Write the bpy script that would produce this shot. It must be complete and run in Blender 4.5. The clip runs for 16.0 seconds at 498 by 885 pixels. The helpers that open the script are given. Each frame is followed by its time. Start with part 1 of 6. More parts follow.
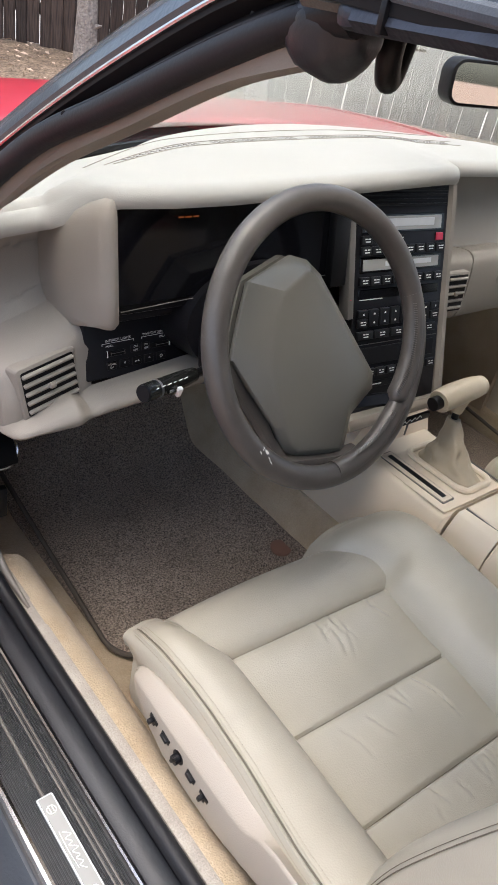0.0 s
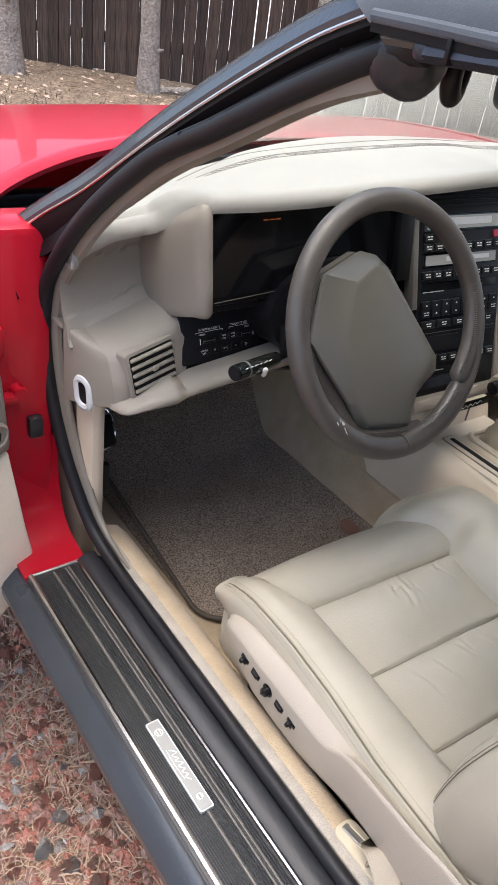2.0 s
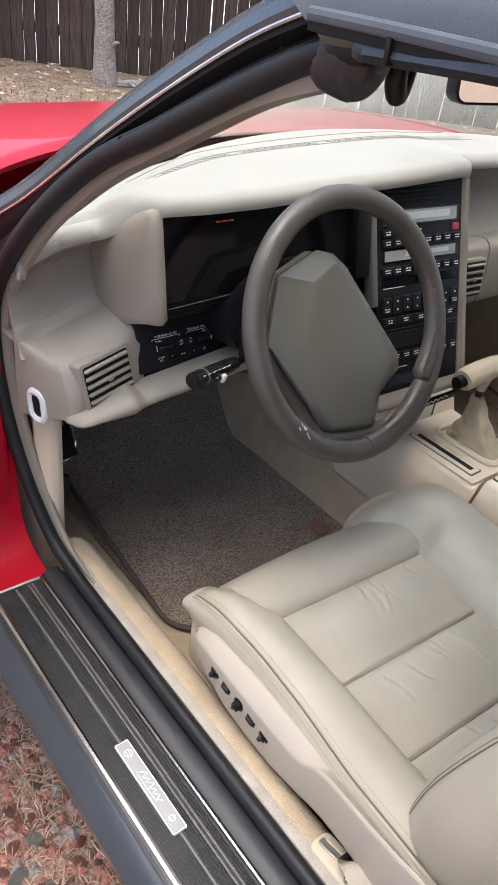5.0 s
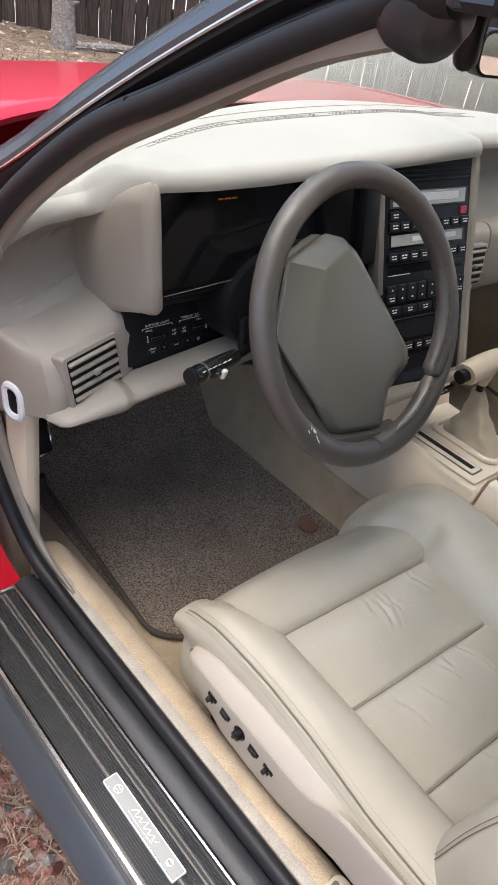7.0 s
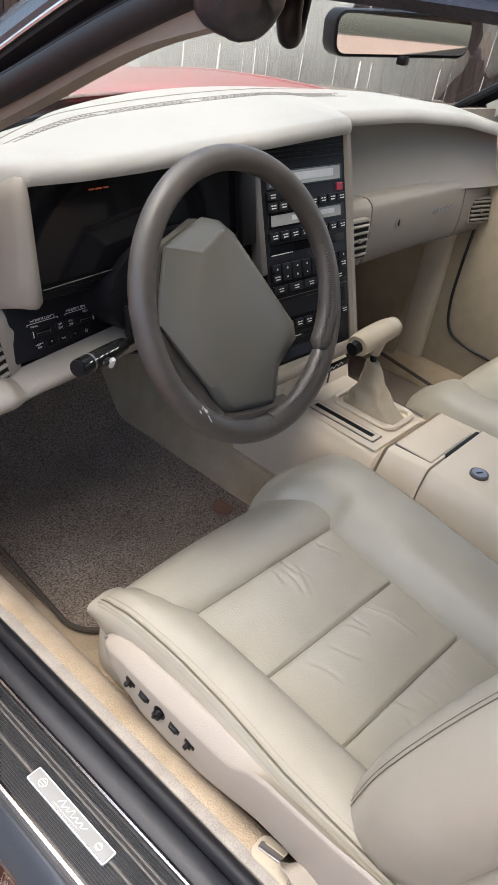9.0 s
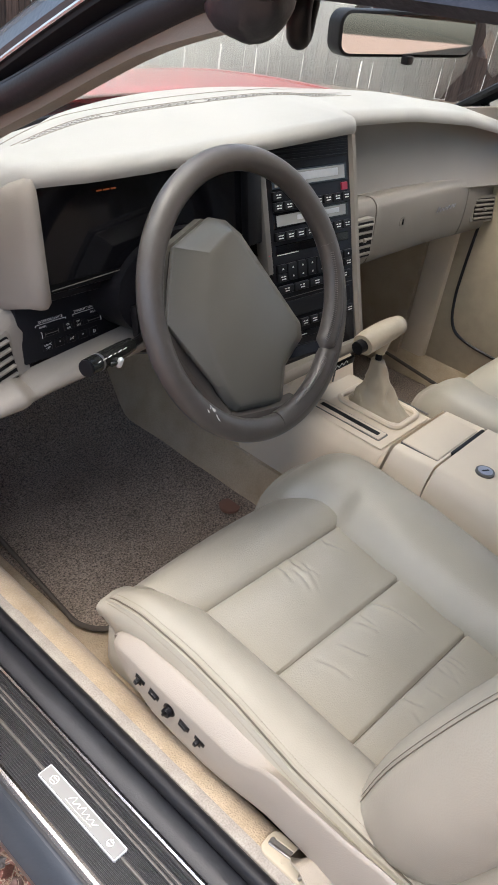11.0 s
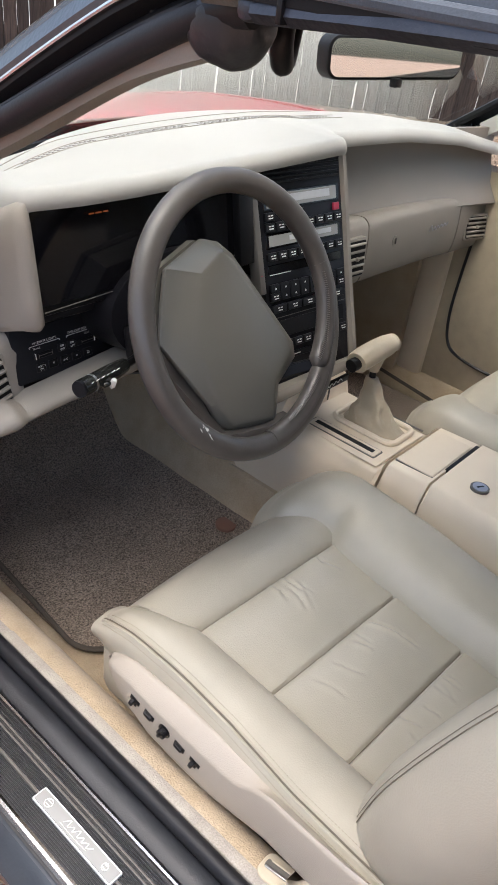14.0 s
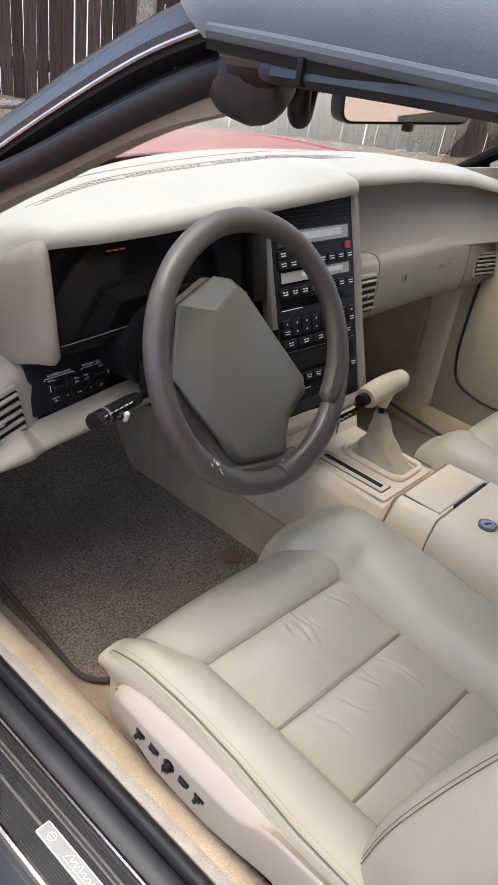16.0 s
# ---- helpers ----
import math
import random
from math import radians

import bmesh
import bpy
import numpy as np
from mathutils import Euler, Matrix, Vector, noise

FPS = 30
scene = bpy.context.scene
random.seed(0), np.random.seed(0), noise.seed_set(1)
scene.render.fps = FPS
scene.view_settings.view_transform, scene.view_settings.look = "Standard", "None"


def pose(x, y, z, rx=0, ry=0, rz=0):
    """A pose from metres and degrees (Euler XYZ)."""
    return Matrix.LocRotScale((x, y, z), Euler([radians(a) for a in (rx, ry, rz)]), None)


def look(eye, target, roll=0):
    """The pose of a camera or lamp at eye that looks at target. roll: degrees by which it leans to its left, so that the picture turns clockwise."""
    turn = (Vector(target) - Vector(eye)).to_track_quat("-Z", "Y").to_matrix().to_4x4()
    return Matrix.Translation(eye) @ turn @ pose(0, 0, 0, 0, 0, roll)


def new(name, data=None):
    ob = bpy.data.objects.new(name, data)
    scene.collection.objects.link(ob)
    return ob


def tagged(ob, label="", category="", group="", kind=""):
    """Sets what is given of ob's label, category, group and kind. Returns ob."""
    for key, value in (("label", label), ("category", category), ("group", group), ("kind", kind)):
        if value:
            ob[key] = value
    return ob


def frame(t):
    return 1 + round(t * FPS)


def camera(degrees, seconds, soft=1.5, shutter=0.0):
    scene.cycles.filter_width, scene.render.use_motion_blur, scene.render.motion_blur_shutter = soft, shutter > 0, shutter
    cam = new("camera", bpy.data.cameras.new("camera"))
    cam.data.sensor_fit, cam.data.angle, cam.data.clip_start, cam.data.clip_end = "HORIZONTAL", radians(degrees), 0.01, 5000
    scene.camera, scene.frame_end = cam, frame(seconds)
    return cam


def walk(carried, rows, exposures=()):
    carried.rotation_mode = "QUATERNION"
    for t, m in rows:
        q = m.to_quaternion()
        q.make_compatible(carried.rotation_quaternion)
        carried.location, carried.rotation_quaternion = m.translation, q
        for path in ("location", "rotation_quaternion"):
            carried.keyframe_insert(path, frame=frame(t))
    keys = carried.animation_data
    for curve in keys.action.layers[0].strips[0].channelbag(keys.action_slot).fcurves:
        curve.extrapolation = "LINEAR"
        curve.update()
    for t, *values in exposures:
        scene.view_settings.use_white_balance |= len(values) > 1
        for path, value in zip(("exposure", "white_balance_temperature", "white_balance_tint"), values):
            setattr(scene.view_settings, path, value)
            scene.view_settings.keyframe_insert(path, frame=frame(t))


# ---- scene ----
cam = camera(36.8, 16.0, soft=1.1)
PATH = [
    (0, (-0.982, -0.38, 1.202), (0.201, 0.8, 0.102), 12.0),
    (0.5, (-0.981, -0.418, 1.212), (0.217, 0.75, 0.117), 12.7),
    (1, (-1.005, -0.448, 1.23), (0.172, 0.75, 0.143), 11.8),
    (1.5, (-1.041, -0.466, 1.234), (0.077, 0.786, 0.146), 10.3),
    (2, (-1.087, -0.461, 1.221), (-0.015, 0.826, 0.127), 8.7),
    (2.5, (-1.154, -0.465, 1.231), (-0.076, 0.814, 0.134), 7.5),
    (3, (-1.161, -0.464, 1.238), (-0.05, 0.802, 0.16), 7.6),
    (3.5, (-1.169, -0.458, 1.234), (-0.03, 0.796, 0.17), 7.9),
    (4, (-1.179, -0.46, 1.233), (0.0, 0.76, 0.175), 8.5),
    (4.5, (-1.116, -0.442, 1.226), (0.055, 0.775, 0.155), 8.8),
    (4.7, (-1.065, -0.448, 1.229), (0.056, 0.793, 0.132), 7.6),
    (6.8, (-1.037, -0.35, 1.195), (0.138, 0.797, 0.053), 10.7),
    (7, (-1.039, -0.34, 1.197), (0.155, 0.788, 0.056), 10.8),
    (7.5, (-1.038, -0.348, 1.198), (0.194, 0.739, 0.057), 10.3),
    (8, (-1.028, -0.366, 1.198), (0.235, 0.684, 0.056), 9.6),
    (8.5, (-1.025, -0.381, 1.2), (0.27, 0.635, 0.065), 9.2),
    (9, (-1.023, -0.386, 1.202), (0.294, 0.606, 0.07), 9.1),
    (11.5, (-1.032, -0.383, 1.203), (0.275, 0.62, 0.069), 8.4),
    (12, (-1.032, -0.38, 1.199), (0.264, 0.637, 0.065), 7.9),
    (12.5, (-1.032, -0.377, 1.203), (0.266, 0.646, 0.077), 7.6),
    (13, (-1.029, -0.378, 1.201), (0.276, 0.645, 0.082), 7.6),
    (13.5, (-1.027, -0.385, 1.202), (0.29, 0.633, 0.093), 7.8),
    (14, (-1.027, -0.392, 1.207), (0.302, 0.627, 0.112), 8.0),
    (14.5, (-1.029, -0.392, 1.212), (0.306, 0.635, 0.134), 8.2),
    (15, (-1.04, -0.387, 1.222), (0.298, 0.655, 0.163), 8.3),
    (15.5, (-1.039, -0.385, 1.224), (0.299, 0.672, 0.179), 8.3),
    (16, (-1.033, -0.39, 1.22), (0.307, 0.674, 0.183), 8.5),
]
walk(cam, [(t, look(eye, target, roll)) for t, eye, target, roll in PATH], exposures=[(0, 1.46, 6450, 10), (16, 1.46, 6450, 10)])

# ---- world and light ----
world = bpy.data.worlds.new("world")
scene.world = world
world.use_nodes = True
wn = world.node_tree
sky = wn.nodes.new("ShaderNodeTexSky")
sky.sky_type = 'NISHITA'
sky.sun_disc = False
sky.sun_elevation, sky.sun_rotation = radians(82), radians(280)
sky.air_density, sky.dust_density, sky.ozone_density = 1.0, 4.0, 1.0
wn.nodes["Background"].inputs[1].default_value = 0.15
wn.links.new(sky.outputs[0], wn.nodes["Background"].inputs[0])
sun = new("sun", bpy.data.lights.new("sun", "SUN"))
sun.data.energy, sun.data.angle, sun.data.color = 1.25, radians(85), (1, 0.96, 0.90)
sun.matrix_world = look((-1.1, 0.2, 8), (0, 0, 0))


# ---- materials ----
def material(name, rgb, rough=0.5, metal=0.0, grain=0.0, size=0.002, mottle=0.12, patch=0.08, spec=0.5, coat=0.0, second=None, speckle=0.0, sheen=0.0, pits=0.0, stretch=1.0, vary=0.0):
    """A surface with colour that varies at two scales and a fine relief. size: of the grain, in metres."""
    m = bpy.data.materials.new(name)
    m.use_nodes = True
    t, n = m.node_tree, m.node_tree.nodes
    b = n["Principled BSDF"]
    b.inputs["Metallic"].default_value = metal
    b.inputs["Specular IOR Level"].default_value = spec
    b.inputs["Coat Weight"].default_value = coat
    b.inputs["Coat Roughness"].default_value = 0.04
    b.inputs["Sheen Weight"].default_value = sheen
    co = n.new("ShaderNodeTexCoord")
    big = n.new("ShaderNodeTexNoise")
    big.inputs["Scale"].default_value, big.inputs["Detail"].default_value = 1 / patch, 5
    fine = n.new("ShaderNodeTexNoise")
    fine.inputs["Scale"].default_value, fine.inputs["Detail"].default_value = 1 / size, 3
    info = n.new("ShaderNodeObjectInfo")
    pull = n.new("ShaderNodeMapping")
    pull.inputs["Scale"].default_value = (1, 1, stretch)
    t.links.new(co.outputs["Object"], pull.inputs["Vector"])
    for q in (big, fine):
        t.links.new(pull.outputs[0], q.inputs["Vector"])
    ramp = n.new("ShaderNodeMapRange")
    ramp.inputs[1].default_value, ramp.inputs[2].default_value = 0.18, 0.82
    t.links.new(big.outputs[0], ramp.inputs[0])
    mix = n.new("ShaderNodeMix")
    mix.data_type = 'RGBA'
    dark = second or tuple(c * (1 - mottle) for c in rgb)
    mix.inputs[6].default_value, mix.inputs[7].default_value = (*rgb, 1), (*dark, 1)
    t.links.new(ramp.outputs[0], mix.inputs[0])
    out = mix.outputs[2]
    if speckle:
        hue = n.new("ShaderNodeHueSaturation")
        sr = n.new("ShaderNodeMapRange")
        sr.inputs[1].default_value, sr.inputs[2].default_value = 0.3, 0.7
        sr.inputs[3].default_value, sr.inputs[4].default_value = 1 - speckle, 1 + speckle
        t.links.new(fine.outputs[0], sr.inputs[0])
        t.links.new(sr.outputs[0], hue.inputs["Value"])
        t.links.new(out, hue.inputs["Color"])
        out = hue.outputs[0]
    if vary:
        tone = n.new("ShaderNodeHueSaturation")
        vr = n.new("ShaderNodeMapRange")
        vr.inputs[3].default_value, vr.inputs[4].default_value = 1 - vary, 1 + vary
        t.links.new(info.outputs["Random"], vr.inputs[0])
        t.links.new(vr.outputs[0], tone.inputs["Value"])
        t.links.new(out, tone.inputs["Color"])
        out = tone.outputs[0]
    t.links.new(out, b.inputs["Base Color"])
    rr = n.new("ShaderNodeMapRange")
    rr.inputs[3].default_value, rr.inputs[4].default_value = max(0.0, rough - 0.07), min(1.0, rough + 0.07)
    t.links.new(big.outputs[0], rr.inputs[0])
    t.links.new(rr.outputs[0], b.inputs["Roughness"])
    if grain:
        bump = n.new("ShaderNodeBump")
        bump.inputs["Strength"].default_value, bump.inputs["Distance"].default_value = grain, size
        src = fine.outputs[0]
        if pits:
            vor = n.new("ShaderNodeTexVoronoi")
            vor.inputs["Scale"].default_value = 1 / pits
            t.links.new(co.outputs["Object"], vor.inputs["Vector"])
            src = vor.outputs["Distance"]
        t.links.new(src, bump.inputs["Height"])
        t.links.new(bump.outputs[0], b.inputs["Normal"])
    return m


LEATHER = material("seat_leather", (0.445, 0.410, 0.328), 0.33, grain=0.14, size=0.0016, mottle=0.20, patch=0.10, pits=0.0018)
# dash top: lighter copy of the taupe plastic, strong light put into its colour
LITVINYL = material("lit_dash_vinyl", (0.325, 0.322, 0.295), 0.5, grain=0.2, size=0.0012, mottle=0.08, patch=0.15, pits=0.0012)
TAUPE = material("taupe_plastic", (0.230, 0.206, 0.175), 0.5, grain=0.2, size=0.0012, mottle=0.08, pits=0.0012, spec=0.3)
BEIGE = material("beige_plastic", (0.68, 0.585, 0.455), 0.42, grain=0.15, size=0.0012, mottle=0.08, pits=0.0012)
SEATSIDE = material("seat_side_plastic", (0.40, 0.355, 0.295), 0.42, grain=0.2, size=0.0016, mottle=0.06, pits=0.0016)
CARPET = material("tan_carpet", (0.57, 0.475, 0.345), 0.95, grain=0.7, size=0.0025, second=(0.41, 0.31, 0.195), patch=0.05, speckle=0.10, sheen=0.2, spec=0.1)
CARPETEDGE = material("carpet_edge", (0.42, 0.385, 0.335), 0.9, grain=0.5, size=0.002, second=(0.30, 0.27, 0.235), patch=0.03, speckle=0.15, spec=0.1)
DOORCARPET = material("door_carpet", (0.80, 0.71, 0.57), 0.95, grain=0.5, size=0.002, mottle=0.1, speckle=0.08, sheen=0.2, spec=0.1)
MAT = material("mat_pile", (0.325, 0.263, 0.210), 0.95, grain=1.0, size=0.003, second=(0.212, 0.168, 0.134), patch=0.09, speckle=0.7, sheen=0.1, spec=0.1)
MATEDGE = material("mat_binding", (0.09, 0.075, 0.06), 0.8, grain=0.5, size=0.002)
WHEEL = material("wheel_leather", (0.075, 0.067, 0.060), 0.36, grain=0.07, size=0.0015, second=(0.052, 0.046, 0.041), patch=0.03, pits=0.0016)
PAD = material("wheel_pad", (0.105, 0.100, 0.084), 0.36, grain=0.10, size=0.001, mottle=0.08, pits=0.001)
BLACK = material("black_plastic", (0.005, 0.005, 0.006), 0.42, grain=0.15, size=0.001, mottle=0.2, spec=0.25)
CHARCOAL = material("charcoal_panel", (0.007, 0.007, 0.009), 0.45, grain=0.15, size=0.001, mottle=0.2, spec=0.25)
TRIMGREY = material("grey_strip", (0.12, 0.112, 0.10), 0.45, mottle=0.1)
SCREEN = material("dark_screen", (0.003, 0.003, 0.004), 0.08, mottle=0.1, spec=0.3)
DISPLAY = material("unlit_display", (0.30, 0.30, 0.285), 0.2, mottle=0.1, spec=0.4)
INK = material("white_print", (0.75, 0.75, 0.72), 0.6, mottle=0.03)
RUBBER = material("black_rubber", (0.011, 0.012, 0.015), 0.40, grain=0.10, size=0.003, second=(0.024, 0.026, 0.031), patch=0.05, spec=0.45)
SILLBLACK = material("tread_black", (0.018, 0.019, 0.022), 0.40, grain=0.2, size=0.003, second=(0.035, 0.035, 0.037), patch=0.04, spec=0.45)
SEALBLACK = material("seal_black", (0.008, 0.008, 0.010), 0.48, grain=0.08, size=0.003, second=(0.016, 0.017, 0.020), patch=0.05, spec=0.3)
PILLAR = material("pillar_black", (0.006, 0.006, 0.007), 0.5, mottle=0.2, spec=0.18)
GUNMETAL = material("gunmetal_paint", (0.045, 0.054, 0.068), 0.3, metal=0.2, grain=0.1, size=0.004, mottle=0.3, coat=0.35)
CHROME = material("chrome", (0.80, 0.79, 0.78), 0.22, metal=1.0, grain=0.03, size=0.003, second=(0.52, 0.47, 0.44), patch=0.03)
STEELBLUE = material("rail_steel", (0.045, 0.050, 0.064), 0.4, metal=0.5, grain=0.15, size=0.004, mottle=0.4, patch=0.03)
STEEL = material("dull_steel", (0.42, 0.42, 0.44), 0.32, metal=1.0, grain=0.15, size=0.004, mottle=0.3)
RED = material("red_paint", (0.41, 0.007, 0.020), 0.35, mottle=0.05, coat=0.4, patch=0.3, spec=0.2)
REDBITS = material("red_plastic", (0.35, 0.02, 0.05), 0.4)
CANVAS = material("soft_top_canvas", (0.046, 0.060, 0.080), 0.75, grain=0.15, size=0.0012, mottle=0.3, patch=0.05, sheen=0.3, speckle=0.15)
LINER = material("headliner", (0.10, 0.095, 0.085), 0.9, grain=0.4, size=0.002)
WHITE = material("white_plastic", (0.50, 0.52, 0.54), 0.45, mottle=0.12, patch=0.01)
BELT = material("belt_webbing", (0.40, 0.35, 0.28), 0.75, grain=0.6, size=0.0012, mottle=0.12)
BELTPLATE = material("anchor_plastic", (0.52, 0.45, 0.33), 0.45, grain=0.1, size=0.002, mottle=0.12, patch=0.03)
THREAD = material("leather_thread", (0.33, 0.295, 0.23), 0.6)
STITCH = material("seam_thread", (0.16, 0.135, 0.10), 0.7)
FENCEWOOD = material("weathered_board", (0.082, 0.055, 0.041), 0.85, grain=0.8, size=0.012, second=(0.035, 0.022, 0.017), patch=0.09, speckle=0.5, stretch=0.06, vary=0.35)
BARK = material("grey_bark", (0.36, 0.31, 0.27), 0.9, grain=1.0, size=0.02, second=(0.20, 0.165, 0.14), patch=0.06, speckle=0.3)
SOIL = material("needle_litter", (0.42, 0.285, 0.205), 0.95, grain=1.0, size=0.006, second=(0.24, 0.155, 0.12), patch=0.05, speckle=0.6, spec=0.2)
STRAW = material("dry_needles", (0.56, 0.44, 0.34), 0.8, second=(0.42, 0.30, 0.22), patch=0.02, spec=0.2)
DRYGRASS = material("dry_grass", (0.28, 0.21, 0.15), 0.95, second=(0.10, 0.075, 0.055), patch=0.12, speckle=0.6, size=0.02, spec=0.1)
ORANGE = material("amber_glow", (0.22, 0.06, 0.015), 0.5)
PRINTGREY = material("grey_print", (0.66, 0.66, 0.63), 0.6, mottle=0.1)
TANLEATHER = material("tan_leather", (0.45, 0.385, 0.28), 0.42, grain=0.2, size=0.0014, mottle=0.18, patch=0.03, pits=0.0014)
BUTTON = material("brown_plastic", (0.27, 0.14, 0.10), 0.5, mottle=0.2)
ORANGE.node_tree.nodes["Principled BSDF"].inputs["Emission Color"].default_value = (1, 0.22, 0.03, 1)
ORANGE.node_tree.nodes["Principled BSDF"].inputs["Emission Strength"].default_value = 0.04
MIRROR = bpy.data.materials.new("mirror_glass")
MIRROR.use_nodes = True
MIRROR.node_tree.nodes["Principled BSDF"].inputs["Metallic"].default_value = 1
MIRROR.node_tree.nodes["Principled BSDF"].inputs["Roughness"].default_value = 0.02
MIRROR.node_tree.nodes["Principled BSDF"].inputs["Base Color"].default_value = (0.85, 0.87, 0.86, 1)
GLASS = bpy.data.materials.new("window_glass")
GLASS.use_nodes = True
gb = GLASS.node_tree.nodes["Principled BSDF"]
gb.inputs["Transmission Weight"].default_value, gb.inputs["Roughness"].default_value, gb.inputs["IOR"].default_value = 1, 0.0, 1.5
gb.inputs["Base Color"].default_value = (0.93, 0.96, 0.94, 1)


def stone_material():
    m = material("lava_stone", (0.20, 0.075, 0.055), 0.9, grain=1.0, size=0.006, second=(0.13, 0.05, 0.04), patch=0.02, speckle=0.3, spec=0.2)
    t, n = m.node_tree, m.node_tree.nodes
    info = [q for q in n if q.type == 'OBJECT_INFO'][0]
    geo = n.new("ShaderNodeNewGeometry")
    add = n.new("ShaderNodeMath")
    add.operation = 'ADD'
    t.links.new(info.outputs["Random"], add.inputs[0])
    t.links.new(geo.outputs["Random Per Island"], add.inputs[1])
    frac = n.new("ShaderNodeMath")
    frac.operation = 'FRACT'
    t.links.new(add.outputs[0], frac.inputs[0])
    ramp = n.new("ShaderNodeValToRGB")
    e = ramp.color_ramp.elements
    e[0].position, e[0].color = 0.0, (0.46, 0.20, 0.155, 1)
    e[1].position, e[1].color = 1.0, (0.46, 0.44, 0.42, 1)
    for p, c in ((0.4, (0.36, 0.165, 0.13, 1)), (0.6, (0.27, 0.18, 0.15, 1)), (0.75, (0.46, 0.25, 0.20, 1)), (0.9, (0.27, 0.25, 0.235, 1))):
        e.new(p).color = c
    t.links.new(frac.outputs[0], ramp.inputs[0])
    hue = [q for q in n if q.type == 'HUE_SAT'][0]
    t.links.new(ramp.outputs[0], hue.inputs["Color"])
    return m


STONE = stone_material()


# ---- builders ----
def thing(name, at=(0, 0, 0), label="", category="", group="", kind=""):
    ob = new(name)
    ob.location = at
    ob.empty_display_size = 0.05
    return tagged(ob, label, category, group, kind)


def part(name, bm, mat, parent=None, label="", smooth=35):
    """Links a bmesh as one mesh object, its origin at its middle, under a thing or a part."""
    co = [v.co for v in bm.verts]
    c = Vector([(min(p[k] for p in co) + max(p[k] for p in co)) / 2 for k in range(3)])
    bmesh.ops.translate(bm, verts=bm.verts, vec=-c)
    bmesh.ops.recalc_face_normals(bm, faces=bm.faces)
    me = bpy.data.meshes.new(name)
    if smooth:
        for f in bm.faces:
            f.smooth = True
        for e in bm.edges:
            e.smooth = len(e.link_faces) == 2 and e.calc_face_angle(3) < radians(smooth)
    bm.to_mesh(me)
    bm.free()
    me.materials.append(mat)
    ob = new(name, me)
    ob.location = c
    hang(ob, parent)
    return tagged(ob, label)


def place_of(ob):
    return ob.matrix_basis if ob.parent is None else place_of(ob.parent) @ ob.matrix_parent_inverse @ ob.matrix_basis


def hang(ob, parent):
    if parent is not None:
        ob.parent = parent
        ob.matrix_parent_inverse = place_of(parent).inverted()


def spline(points, n=8, closed=False):
    """A smooth line through the points."""
    pts = [Vector(p) for p in points]
    out, k = [], len(pts)
    for i in range(k if closed else k - 1):
        if closed:
            a, b, c, d = (pts[(i + j) % k] for j in (-1, 0, 1, 2))
        else:
            a, b, c, d = pts[max(i - 1, 0)], pts[i], pts[i + 1], pts[min(i + 2, k - 1)]
        for j in range(n):
            u = j / n
            out.append(0.5 * (2 * b + (c - a) * u + (2 * a - 5 * b + 4 * c - d) * u * u + (3 * b - a - 3 * c + d) * u ** 3))
    if not closed:
        out.append(pts[-1])
    return out


def loft(rings, closed=True, caps=True, loop=False, bm=None):
    """Faces between rings of points. closed: each ring is a loop; loop: the last ring joins the first."""
    bm = bm or bmesh.new()
    rows = [[bm.verts.new(p) for p in r] for r in rings]
    k = len(rows[0])
    for i in range(len(rows) if loop else len(rows) - 1):
        a, b = rows[i], rows[(i + 1) % len(rows)]
        for j in range(k if closed else k - 1):
            bm.faces.new((a[j], a[(j + 1) % k], b[(j + 1) % k], b[j]))
    if caps and closed and not loop:
        bm.faces.new(rows[0][::-1])
        bm.faces.new(rows[-1])
    return bm


def sweep(path, section, up=(0, 0, 1), closed=False, scale=None, bm=None):
    """Carries a section, (side, up) in metres, along a path."""
    pts = [Vector(p) for p in path]
    rings, k = [], len(pts)
    for i, p in enumerate(pts):
        a = pts[(i - 1) % k] if closed or i else p
        b = pts[(i + 1) % k] if closed or i < k - 1 else p
        d = (b - a).normalized()
        side = d.cross(Vector(up)).normalized()
        top = side.cross(d)
        f = scale(i / max(k - 1, 1)) if scale else 1
        rings.append([p + side * s * f + top * h * f for s, h in section])
    return loft(rings, loop=closed, bm=bm)


def disc(r, n=10, ry=None):
    return [(r * math.cos(2 * math.pi * i / n), (ry or r) * math.sin(2 * math.pi * i / n)) for i in range(n)]


def box(at, size, bevel=0.003, turn=(0, 0, 0), seg=2, bm=None):
    out = bmesh.new()
    bmesh.ops.create_cube(out, size=1)
    bmesh.ops.scale(out, vec=size, verts=out.verts)
    if bevel:
        bmesh.ops.bevel(out, geom=out.edges[:], offset=bevel, segments=seg, profile=0.5, affect='EDGES')
    bmesh.ops.transform(out, matrix=pose(*at, *turn), verts=out.verts)
    if bm is None:
        return out
    me = bpy.data.meshes.new("joined")
    out.to_mesh(me)
    out.free()
    bm.from_mesh(me)
    bpy.data.meshes.remove(me)
    return bm


